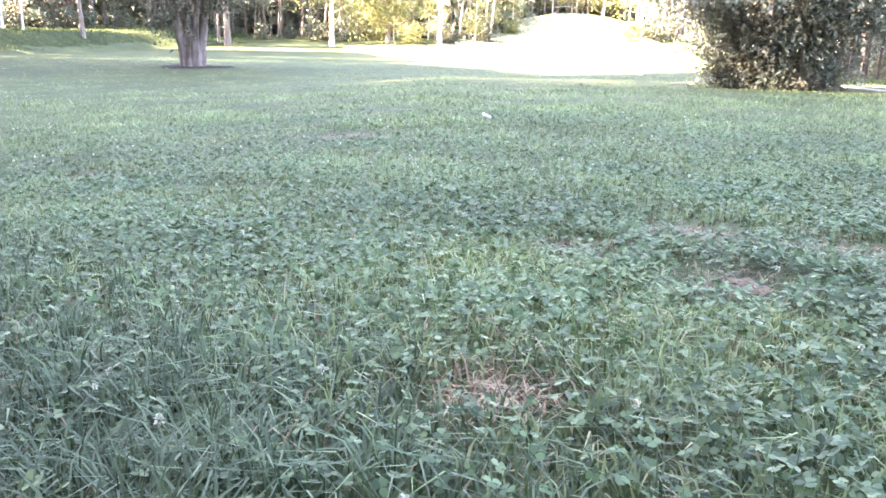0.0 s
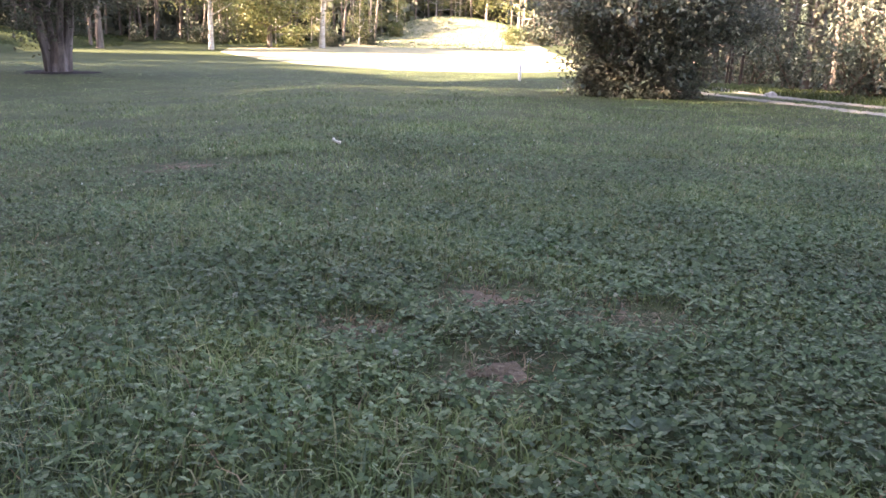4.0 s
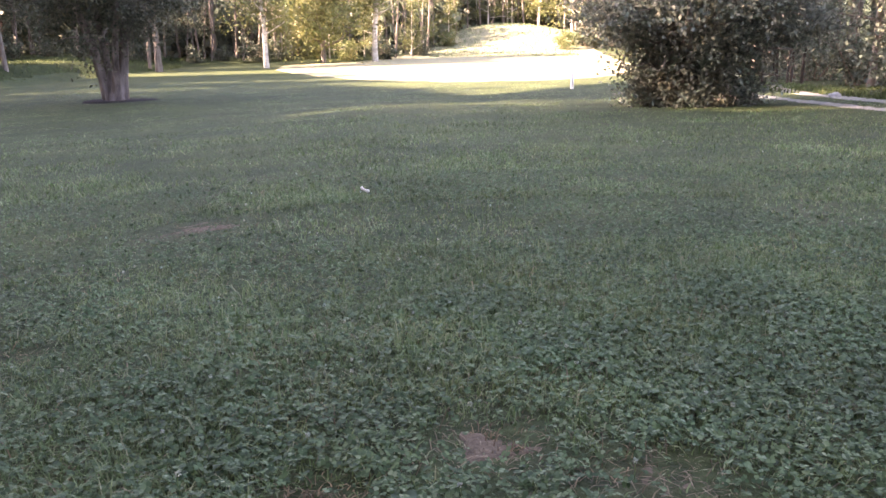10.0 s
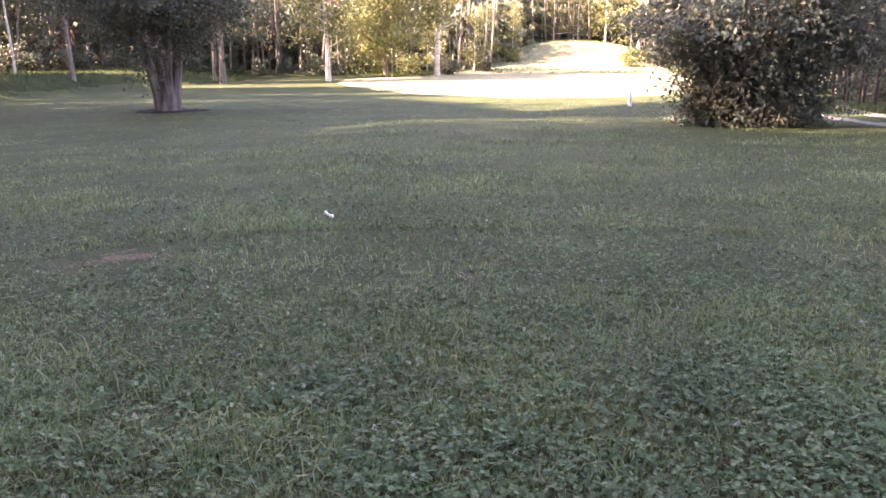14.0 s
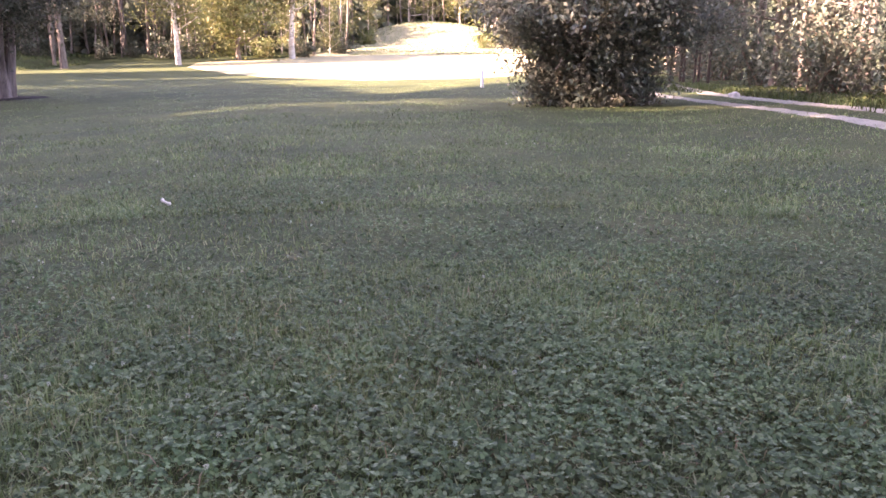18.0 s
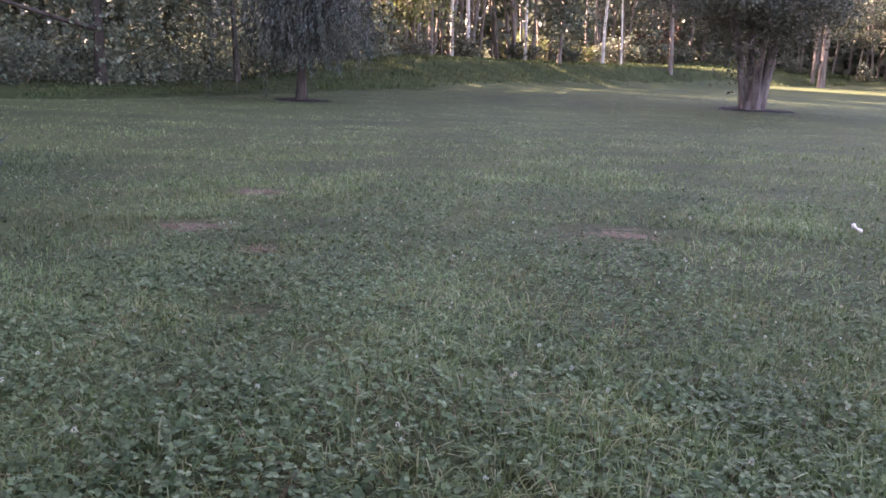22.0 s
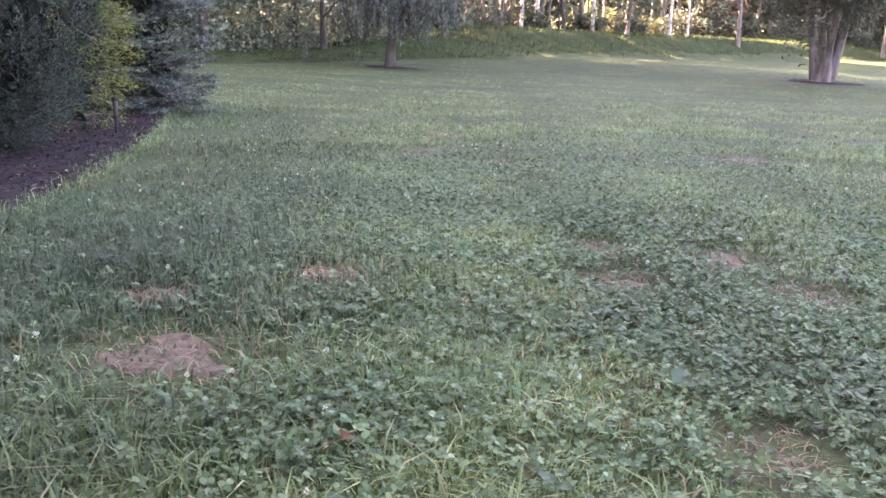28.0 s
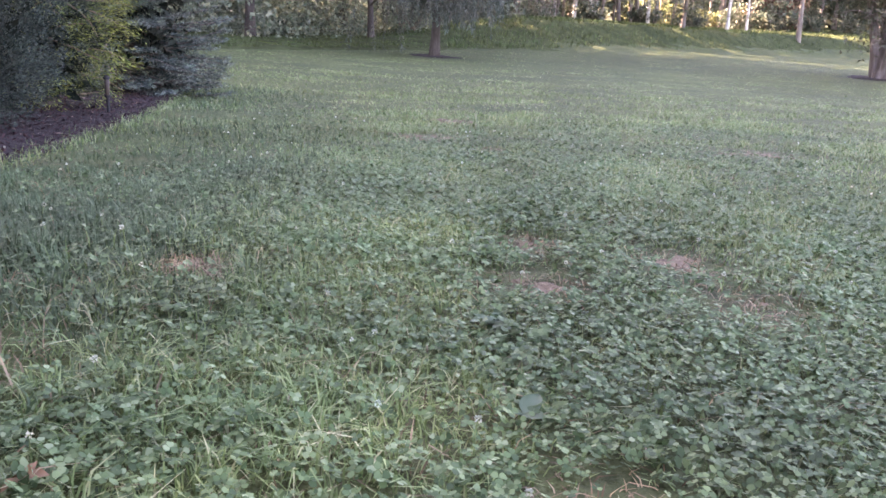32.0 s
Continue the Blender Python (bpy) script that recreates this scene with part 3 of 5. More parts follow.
def plant_thickets():
    kinds = [thicket(81, LEAF_DARK, "low dark shrub under the trees"), thicket(82, LEAF_DARK, "leafy bush at the wood's edge")]
    kinds2 = [thicket(83, LEAF_WARM, "yellow-green bush catching the sun")]
    kinds3 = [thicket(87, LEAF_WILLOW, "small-leaved bush at the edge of the trees", 3000, 0.12), thicket(88, LEAF_SHADE, "leafy bush with fine dark foliage", 3000, 0.12)]
    first = {k.name: True for k in kinds + kinds2 + kinds3}
    az = -75.0
    while az < 46:
        d, h = edge_at(az)
        if not 5.5 < az < 13.5 and not (az < -44 and rw.random() < 0.5):
            src = rw.choice(kinds3[1:] if az > 21 else kinds3[:1] if az < -44 else kinds2 if -6 < az < 6 and rw.random() < 0.7 else kinds)
            x, y = polar(az, d - rw.uniform(0.0, 2.5))
            s = rw.uniform(0.6, 1.15) * (1.25 if az > 22 else 1.0)
            if first[src.name]:
                first[src.name] = False
                put(src, x, y, rw.uniform(0, 360), s)
            else:
                again(src, x, y, rw.uniform(0, 360), s)
        az += math.degrees((1.9 if az < -38 or az > 22 else 2.6) / d) * rw.uniform(0.7, 1.5)


plant_thickets()
put(thicket(84, LEAF_RED, "russet-leaved bush among the trees"), *polar(-24.5, 76), 40, 1.4)


def deep_wood():
    """The wood's crowded inside: countless stems and leaves, plus unseen leaves that block sun."""
    rng = np.random.default_rng(5)
    n = 54000
    az = rng.uniform(-130, 54, n)
    d = np.interp(az, [e[0] for e in EDGE], [e[1] for e in EDGE]) + rng.uniform(7, 24, n)
    x, y = d * np.sin(np.radians(az)), d * np.cos(np.radians(az))
    z = height(x, y) + rng.uniform(0, 1, n) ** 1.3 * 14 * np.interp(az, [e[0] for e in EDGE], [e[2] for e in EDGE])
    at = (np.stack([x, y, z], 1) + rng.normal(size=(n, 3)) * 0.3)[az < 15]
    # unseen leaves out to the west, added to block the low sun
    k = 25000
    az2 = rng.uniform(-132, -84, k)
    d2 = rng.uniform(37, 60, k)
    x2, y2 = d2 * np.sin(np.radians(az2)), d2 * np.cos(np.radians(az2))
    tall = np.interp(az2, [e[0] for e in EDGE], [e[2] for e in EDGE]) * 16.5
    at = np.concatenate([at, np.stack([x2, y2, height(x2, y2) + rng.uniform(0.05, 1, k) * tall], 1)])
    az3 = rng.uniform(-84, -33, k)
    d3 = np.interp(az3, [e[0] for e in EDGE], [e[1] for e in EDGE]) + rng.uniform(4, 22, k)
    x3, y3 = d3 * np.sin(np.radians(az3)), d3 * np.cos(np.radians(az3))
    tall = np.interp(az3, [e[0] for e in EDGE], [e[2] for e in EDGE]) * np.where(az3 > -52, 19.0, 15.5)
    at = np.concatenate([at, np.stack([x3, y3, height(x3, y3) + rng.uniform(0.05, 1, k) * tall], 1)])
    # unseen high leaves to the west, added to keep sun off the right-hand trees
    m = 14000
    az5 = rng.uniform(-73, -51, m)
    d5 = np.interp(az5, [e[0] for e in EDGE], [e[1] for e in EDGE]) + rng.uniform(4, 18, m)
    at5 = np.stack([d5 * np.sin(np.radians(az5)), d5 * np.cos(np.radians(az5)), rng.uniform(12, 30, m)], 1)
    at5 = at5[at5[:, 2] < 30 - 3 * np.sin(az5 * 2.1) - 2 * np.sin(az5 * 5.3)]
    far = 15000
    az4 = rng.uniform(-74, 50, far)
    az4 = az4[az4 < 3]
    d4 = np.interp(az4, [e[0] for e in EDGE], [e[1] for e in EDGE]) + rng.uniform(24, 38, len(az4))
    x4, y4 = d4 * np.sin(np.radians(az4)), d4 * np.cos(np.radians(az4))
    at = np.concatenate([at, np.stack([x4, y4, height(x4, y4) + rng.uniform(0, 13, len(az4))], 1)])
    at = np.concatenate([at, at5])
    # thinned where the wood is open, and cleared along the sun's way to a glade
    bearing = np.degrees(np.arctan2(at[:, 0], at[:, 1]))
    sparse = (bearing > -73) & (bearing < -27) & (at[:, 2] < 11)
    at = at[~sparse | (rng.uniform(size=len(at)) < np.where(bearing < -44, 0.25, 0.85))]
    u, v = sunward(at[:, 0], at[:, 1])
    at = at[~((np.abs(v) < 3) & (u > -5) & (u < 90) & (at[:, 2] > -4 + u * math.tan(radians(SUN_EL)) - 4))]
    # no high foliage where its shade would fall on the open field
    sx, sy, tan = math.sin(radians(SUN_AZ)), math.cos(radians(SUN_AZ)), math.tan(radians(SUN_EL))
    reach = (at[:, 2] + 2) / tan
    lx, ly = at[:, 0] - sx * reach, at[:, 1] - sy * reach
    bearing = np.degrees(np.arctan2(at[:, 0], at[:, 1]))
    at = at[~((bearing < -27) & (ly > 24) & (ly < 125) & (lx > -0.286 * (ly - 25)) & (lx < 4 + 0.3 * (ly - 24)))]
    n = len(at)
    tagged(part("deep_wood_foliage", leaves(at, np.where((np.arctan2(at[:, 0], at[:, 1]) < -1.35) | (at[:, 2] > 13), 1.25, 0.95 * np.clip(np.hypot(at[:, 0], at[:, 1]) / 80, 0.62, 1.5)), rng, 0.7, 0.2), LEAF_DARK), "dim crowded foliage inside the wood, with unseen sun-blocking leaves", "woodland", kind="stuff")
    p = 80000
    az7 = rng.uniform(-76, -40, p)
    d7 = np.interp(az7, [e[0] for e in EDGE], [e[1] for e in EDGE]) + rng.uniform(0, 1, p) ** 0.7 * 15 - 0.5
    clump = np.sin(az7 * 1.9) + np.sin(az7 * 4.3 + d7 * 0.5) + rng.normal(size=p) * 0.5
    x7, y7 = d7 * np.sin(np.radians(az7)), d7 * np.cos(np.radians(az7))
    low = np.stack([x7, y7, height(x7, y7) + rng.uniform(0, 1, p) ** 1.5 * (3.2 + 1.4 * clump)], 1)
    tagged(part("understory", leaves(low, np.full(p, 0.16), rng, 0.6, 0.4), LEAF_WILLOW), "grey-green undergrowth between the trunks", "undergrowth", kind="stuff")
    stems = []
    for _ in range(300):
        a = rng.uniform(-46, 54)
        dd = edge_at(a)[0] + rng.uniform(-0.5, 11)
        px, py = polar(a, dd)
        L = rng.uniform(8, 13)
        stems.append(tube(bend((px, py, gz(px, py) - 0.1), (rng.normal() * 0.05, rng.normal() * 0.05, 1), L, 5, rng, 0, 0.04), np.linspace(rng.uniform(0.07, 0.17), 0.05, 5), 6, False))
    tagged(part("deep_wood_stems", join(*stems), BARK, smooth=True), "grey stems crowded inside the wood", "woodland", kind="stuff")


deep_wood()


def old_tree():
    rng = np.random.default_rng(8)
    t = thing("old_tree", "old many-stemmed tree with furrowed grey-brown bark", "tree")
    stems, spots = [], []
    flare = lambda a, k: 1 + 0.18 * np.cos(a * 5 + 1.0) * (1 - k) + 0.06 * np.cos(a * 11)
    for k, (ang, out, r, L) in enumerate(((0.3, 0.2, 0.185, 7.5), (2.2, 0.26, 0.155, 7.0), (3.6, 0.22, 0.175, 8.0), (5.2, 0.32, 0.145, 6.5))):
        line = bend((0.12 * math.cos(ang), 0.12 * math.sin(ang), -0.15), (out * math.cos(ang), out * math.sin(ang), 1), L, 10, rng, 0.2, 0.03)
        rad = r * (1.15 - 0.9 * np.linspace(0, 1, 10) ** 0.6)
        rad[0] *= 1.35
        part("stem", tube(line, rad, 16, True, flare), BARK_OLD, t, smooth=True)
        for j in range(9):
            i = rng.integers(3, 9)
            a = rng.uniform(0, 6.28)
            br = bend(line[i], (math.cos(a), math.sin(a), 0.35), rng.uniform(2.2, 3.8), 7, rng, -0.7, 0.12)
            br = br[br[:, 2] > 1.6 + 0.35 * np.hypot(br[:, 0], br[:, 1])]
            if len(br) < 4:
                continue
            stems.append(tube(br, np.linspace(rad[i] * 0.4, 0.008, len(br)), 6))
            spots.append(br[2:])
            for _ in range(4):
                tw = bend(br[rng.integers(2, len(br))], rng.normal(size=3) * [1, 1, 0.4] + [0, 0, -0.3], rng.uniform(0.5, 1.1), 5, rng, -0.6, 0.15)
                stems.append(tube(tw, np.linspace(0.02, 0.005, 5), 4, False))
                spots.append(tw[1:])
    low = []
    for k in range(34):
        a = k * 2.4
        br = bend((0.35 * math.cos(a), 0.35 * math.sin(a), rng.uniform(2.6, 4.2)), (math.cos(a), math.sin(a), 0.2), rng.uniform(1.4, 3.2), 7, rng, -1.0, 0.12)
        br = br[br[:, 2] > 2.0 + 0.4 * np.hypot(br[:, 0], br[:, 1])]
        if len(br) < 4:
            continue
        stems.append(tube(br, np.linspace(0.035, 0.006, len(br)), 5, False))
        low.append(br[1:])
        for _ in range(3):
            tw = bend(br[rng.integers(2, len(br))], (rng.normal(), rng.normal(), -0.5), rng.uniform(0.3, 0.7), 4, rng, -0.5, 0.12)
            stems.append(tube(tw, np.linspace(0.01, 0.003, 4), 3, False))
            low.append(tw)
    spots.append(np.concatenate(low))
    burl = lambda a, k: 1 + (0.16 * np.cos(a * 5 + 1.0) + 0.09 * np.cos(a * 3 + 0.4)) * (1.1 - k)
    part("trunk", tube(np.array([[0, 0, z] for z in (-0.2, 0.0, 0.15, 0.4, 0.8, 1.2)]), [0.6, 0.45, 0.36, 0.31, 0.29, 0.24], 24, True, burl), BARK_OLD, t, smooth=True)
    part("low_foliage", foliage(rng, np.concatenate(low), 7000, 0.12, 0.5), LEAF_OLD, t)
    tagged(part("branchwork", join(*stems), BARK_OLD, t, smooth=True), kind="stuff")
    part("crown", foliage(rng, np.concatenate(spots), 17000, 0.13, 0.7), LEAF_OLD, t)
    return put(t, -9.5, 29.8)


old_tree()


def willow():
    rng = np.random.default_rng(9)
    t = thing("weeping_willow", "small weeping willow with hanging grey-green branches", "tree")
    line = bend((0, 0, -0.1), (0.02, 0.03, 1), 5.2, 8, rng, 0.2, 0.03)
    wood = [tube(line, np.array([0.2, 0.135, 0.12, 0.11, 0.1, 0.085, 0.065, 0.045]), 10)]
    at, way = [], []
    for k in range(72):
        i = rng.integers(3, 8)
        a = k * 2.4
        br = bend(line[i], (math.cos(a), math.sin(a), 0.7), rng.uniform(0.6, 2.4), 5, rng, -0.6, 0.1)
        wood.append(tube(br, np.linspace(0.05, 0.012, 5), 5, False))
        for _ in range(5):
            tip = br[rng.integers(2, 5)] + rng.normal(size=3) * [0.2, 0.2, 0.05]
            low = 0.12 if tip[0] < -0.6 and tip[1] < -0.5 and k % 3 else rng.uniform(0.75, 1.9)
            L = min(rng.uniform(1.4, 4.6) + (2 if low < 0.2 else 0), tip[2] - low)
            if L < 0.4:
                continue
            hang = bend(tip, (math.cos(a) * 0.15, math.sin(a) * 0.15, -1), L, 6, rng, -0.4, 0.05)
            wood.append(tube(hang, np.linspace(0.008, 0.003, 6), 3, False))
            m = int(L * 40)
            f = rng.uniform(0, 4.99, m)
            j = f.astype(int)
            at.append(hang[j] + (hang[j + 1] - hang[j]) * (f - j)[:, None] + rng.normal(size=(m, 3)) * 0.035)
            way.append(np.tile([[0, 0, -1.0]], (m, 1)) + rng.normal(size=(m, 3)) * 0.3)
    part("trunk", wood[0], BARK_WILLOW, t, smooth=True)
    tagged(part("branchwork", join(*wood[1:]), BARK_WILLOW, t, smooth=True), kind="stuff")
    at = np.concatenate(at)
    part("crown", leaves(at, np.full(len(at), 0.12), rng, 0.26, 0.1, np.concatenate(way)), LEAF_HANGING, t)
    return put(t, -18.3, 17.9)


willow()


def big_shrub():
    rng = np.random.default_rng(10)
    t = thing("large_shrub", "dense broad-leaved shrub, leafy down to the ground", "shrub")
    wood, spots = [], []
    for k in range(26):
        a = k * 2.4
        out = rng.uniform(0.12, 0.66)
        br = bend((0.3 * math.cos(a), 0.3 * math.sin(a), -0.1), (out * math.cos(a) + 0.07, out * math.sin(a), 1), rng.uniform(2.2, 5.6), 9, rng, 0.1, 0.08)
        wood.append(tube(br, np.linspace(0.07, 0.012, 9), 6))
        spots.append(br[2:])
        for _ in range(5):
            tw = bend(br[rng.integers(1, 8)], (math.cos(a + rng.normal() * 0.8), math.sin(a + rng.normal() * 0.8), 0.1), rng.uniform(0.5, 1.2), 5, rng, -0.4, 0.12)
            wood.append(tube(tw, np.linspace(0.02, 0.006, 5), 4, False))
            spots.append(tw[1:])
    # low skirt of branches
    for k in range(30):
        a = k * 2.4
        br = bend((0, 0, 0.2), (math.cos(a), math.sin(a), 0.35), rng.uniform(0.7, 1.15), 6, rng, -0.5, 0.1)
        wood.append(tube(br, np.linspace(0.03, 0.008, 6), 4, False))
        spots.append(br[2:])
    spots = np.concatenate(spots)
    spots = spots[(spots[:, 2] > 1.3) | (np.hypot(spots[:, 0], spots[:, 1]) < 0.95)]
    part("stem", join(*wood), BARK, t, smooth=True)
    part("crown", foliage(rng, spots, 60000, 0.1, 0.45, 0.55, 0.5), LEAF_SHRUB, t)
    return put(t, 5.5, 16.4)


big_shrub()


def lone_tree(name, x, y, tall, r, bark, leaf, label, seed, first=0.5, count=4000, size=0.25, spread=3.0, side_branch=None, limbs=12):
    rng = np.random.default_rng(seed)
    t = thing(name, label, "tree")
    wood, spots = stem_and_limbs(rng, tall, r, limbs, first, spread, lean=0.012, root=1.2, split=True)
    if side_branch:
        z, way, L = side_branch
        br = bend((0, 0, z), way, L, 5, rng, 0.2, 0.04)
        wood.append(tube(br, np.linspace(r * 0.45, r * 0.12, 5), 6))
    woody(t, wood, bark)
    part("crown", foliage(rng, spots, count, size, 1.3), leaf, t)
    return put(t, x, y)


lone_tree("birch_tree", *polar(-7.9, 74), 10, 0.22, BARK_PALE, LEAF_WARM, "pale-barked tree standing in evening sun", 51, 0.36, side_branch=(2.7, (1, 0, 0.55), 2.0))
lone_tree("twin_stem_tree", *polar(-14.4, 72), 15, 0.26, BARK, LEAF_DARK, "grey-stemmed tree at the shaded edge of the lawn", 52, 0.3)
lone_tree("twin_stem_tree", *polar(-14.9, 74), 15, 0.13, BARK, LEAF_DARK, "slim grey tree beside a thicker one", 53, 0.3)
lone_tree("pale_tree", *polar(-1.0, 80), 10, 0.26, BARK_PALE, LEAF_WARM, "tall pale-stemmed tree in evening sun", 54, 0.42)
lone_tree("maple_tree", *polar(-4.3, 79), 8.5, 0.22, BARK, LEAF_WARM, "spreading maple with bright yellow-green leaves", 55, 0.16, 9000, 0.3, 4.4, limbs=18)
lone_tree("young_tree", *polar(-29.8, 50), 6, 0.13, BARK, LEAF_DARK, "young dark tree standing on the lawn", 56, 0.3, 3000, 0.22, 1.6)
for k, (a, d, r) in enumerate(((-36.6, 50, 0.10), (-35.6, 51, 0.13), (-32.0, 58, 0.12), (-27.2, 62, 0.12), (-26.1, 64, 0.09), (-23.0, 58, 0.15))):
    lone_tree("slender_tree", *polar(a, d), 13, r, BARK_PALE if k != 5 else BARK, LEAF_LIGHT, "slender pale-stemmed tree at the wood's edge", 120 + k, 0.42, 1800, 0.26, 2.6)
for k, (a, d, z) in enumerate(((-33.2, 66, 0.7), (-31.6, 68, 0.8), (-30.3, 71, 0.9), (-29.2, 68, 0.6), (-28.0, 70, 0.8), (-32.4, 73, 1.0))):
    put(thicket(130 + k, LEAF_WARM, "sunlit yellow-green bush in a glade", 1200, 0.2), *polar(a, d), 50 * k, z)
lone_tree("yellow_tree", *polar(-39.5, 47), 7, 0.10, BARK, LEAF_WARM, "small bright yellow-green tree", 57, 0.3, 3500, 0.24, 1.5)

lone_tree("light_tree", *polar(29.0, 44), 12, 0.2, BARK, LEAF_LIGHT, "light green tree catching the sun behind darker ones", 58, 0.3, 7000, 0.26, 3.6, limbs=18)
lone_tree("dark_tree", *polar(24.8, 52), 12, 0.2, BARK, LEAF_SHADE, "broad dark tree above a shaded thicket", 59, 0.3, 6000, 0.28, 3.6, limbs=16)
# dark bark on these stems stands in for the shade they miss
for k in range(6):
    lone_tree("slender_tree", *polar(23.0 + 0.42 * k + 0.2 * (k % 2), 33.5 + 0.9 * ((k * 2) % 3)), 7.5, 0.045 + 0.008 * (k % 3), BARK_WILLOW, LEAF_SHADE, "slender pale-stemmed tree in a small group", 90 + k, 0.5, 700, 0.2, 1.6)
put(thicket(85, LEAF_DARK, "dark bush beyond the large shrub"), *polar(12.6, 96), 10, 1.6)
put(thicket(86, LEAF_WARM, "small yellow bush in the sunny field"), *polar(11.0, 92), 70, 0.9)


# ---- unseen wall added behind the viewer to darken the near lawn ----
def back_wall():
    """A plain unseen wall of lapped boards, added to block skylight."""
    t = thing("unseen_wall", "unseen grey board wall added to darken the near lawn", "wall", Matrix.Translation((1.5, -4.1, gz(1.5, -4.1))), kind="structure")
    w, tall, n = 12.0, 10.0, 50
    h = tall / n
    prof = np.array([[0, 0.0], [0.03, 0.0], [0.012, h], [0, h]])
    V = np.array([[sx * w, p[0], p[1]] for sx in (-1, 1) for p in prof])
    F = np.array([[0, 1, 5, 4], [1, 2, 6, 5], [2, 3, 7, 6], [3, 0, 4, 7], [0, 3, 2, 1], [4, 5, 6, 7]])
    me = mesh_of("board", V, [F], SIDING)
    for k in range(n):
        o = new("board", me)
        o.parent = t
        o.location = (0, 0, k * h)
    box = np.array([[sx * w, sy, sz] for sx in (-1, 1) for sy in (-0.2, -0.003) for sz in (-0.4, tall)])
    part("core", (box, [np.array([[0, 1, 3, 2], [4, 6, 7, 5], [0, 4, 5, 1], [2, 3, 7, 6], [0, 2, 6, 4], [1, 5, 7, 3]])]), SIDING, t)


back_wall()


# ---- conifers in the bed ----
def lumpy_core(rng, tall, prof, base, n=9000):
    """Inner twigs and needles, dark with painted shade, which close a conifer to light."""
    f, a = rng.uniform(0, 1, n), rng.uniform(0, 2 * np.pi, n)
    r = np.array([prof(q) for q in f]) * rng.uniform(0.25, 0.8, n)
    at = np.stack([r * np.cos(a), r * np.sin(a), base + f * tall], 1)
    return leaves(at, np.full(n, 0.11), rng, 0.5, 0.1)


def conifer_trunk(t, rng, tall):
    line = bend((0, 0, -0.1), (0, 0, 1), tall * 0.95, 8, rng, 0, 0.02)
    part("trunk", tube(line, np.linspace(0.09, 0.02, 8), 8), BARK_WILLOW, t, smooth=True)


def juniper(x, y, tall, wide, seed):
    """Rounded and dense: many soft plumes that point up and out."""
    rng = np.random.default_rng(seed)
    t = thing("juniper", "rounded dark grey-green juniper in a mulch bed", "conifer", group="conifers in the bed")
    prof = lambda f: wide * math.sin(math.pi * min(0.98, f * 0.86 + 0.13)) ** 0.6
    conifer_trunk(t, rng, tall)
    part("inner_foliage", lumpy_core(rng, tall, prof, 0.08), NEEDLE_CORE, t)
    at, way = [], []
    for k in range(620):
        f, a = rng.uniform(0, 1) ** 1.1, rng.uniform(0, 2 * np.pi)
        rad = prof(f) * rng.uniform(0.78, 1.03) * (1 + 0.07 * math.sin(a * 4 + f * 11))
        axis = np.array([math.cos(a) * 0.8, math.sin(a) * 0.8, 0.75 - 0.5 * (f < 0.12)])
        axis /= np.linalg.norm(axis)
        n = 175
        g = rng.uniform(-0.5, 0.5, n)
        puff = rng.normal(size=(n, 3)) * (0.052 * np.sqrt(np.clip(1.05 - (g * 2) ** 2, 0.05, 1)))[:, None]
        c = np.array([math.cos(a) * rad, math.sin(a) * rad, 0.06 + f * tall])
        at.append(c + axis * (g * rng.uniform(0.2, 0.36))[:, None] + puff)
        way.append(axis + puff * 9)
    at, way = np.concatenate(at), np.concatenate(way)
    keep = at[:, 2] > 0.05
    part("crown", leaves(at[keep], np.full(keep.sum(), 0.019), rng, 0.36, 0.2, way[keep]), NEEDLE_DARK, t)
    return put(t, x, y)


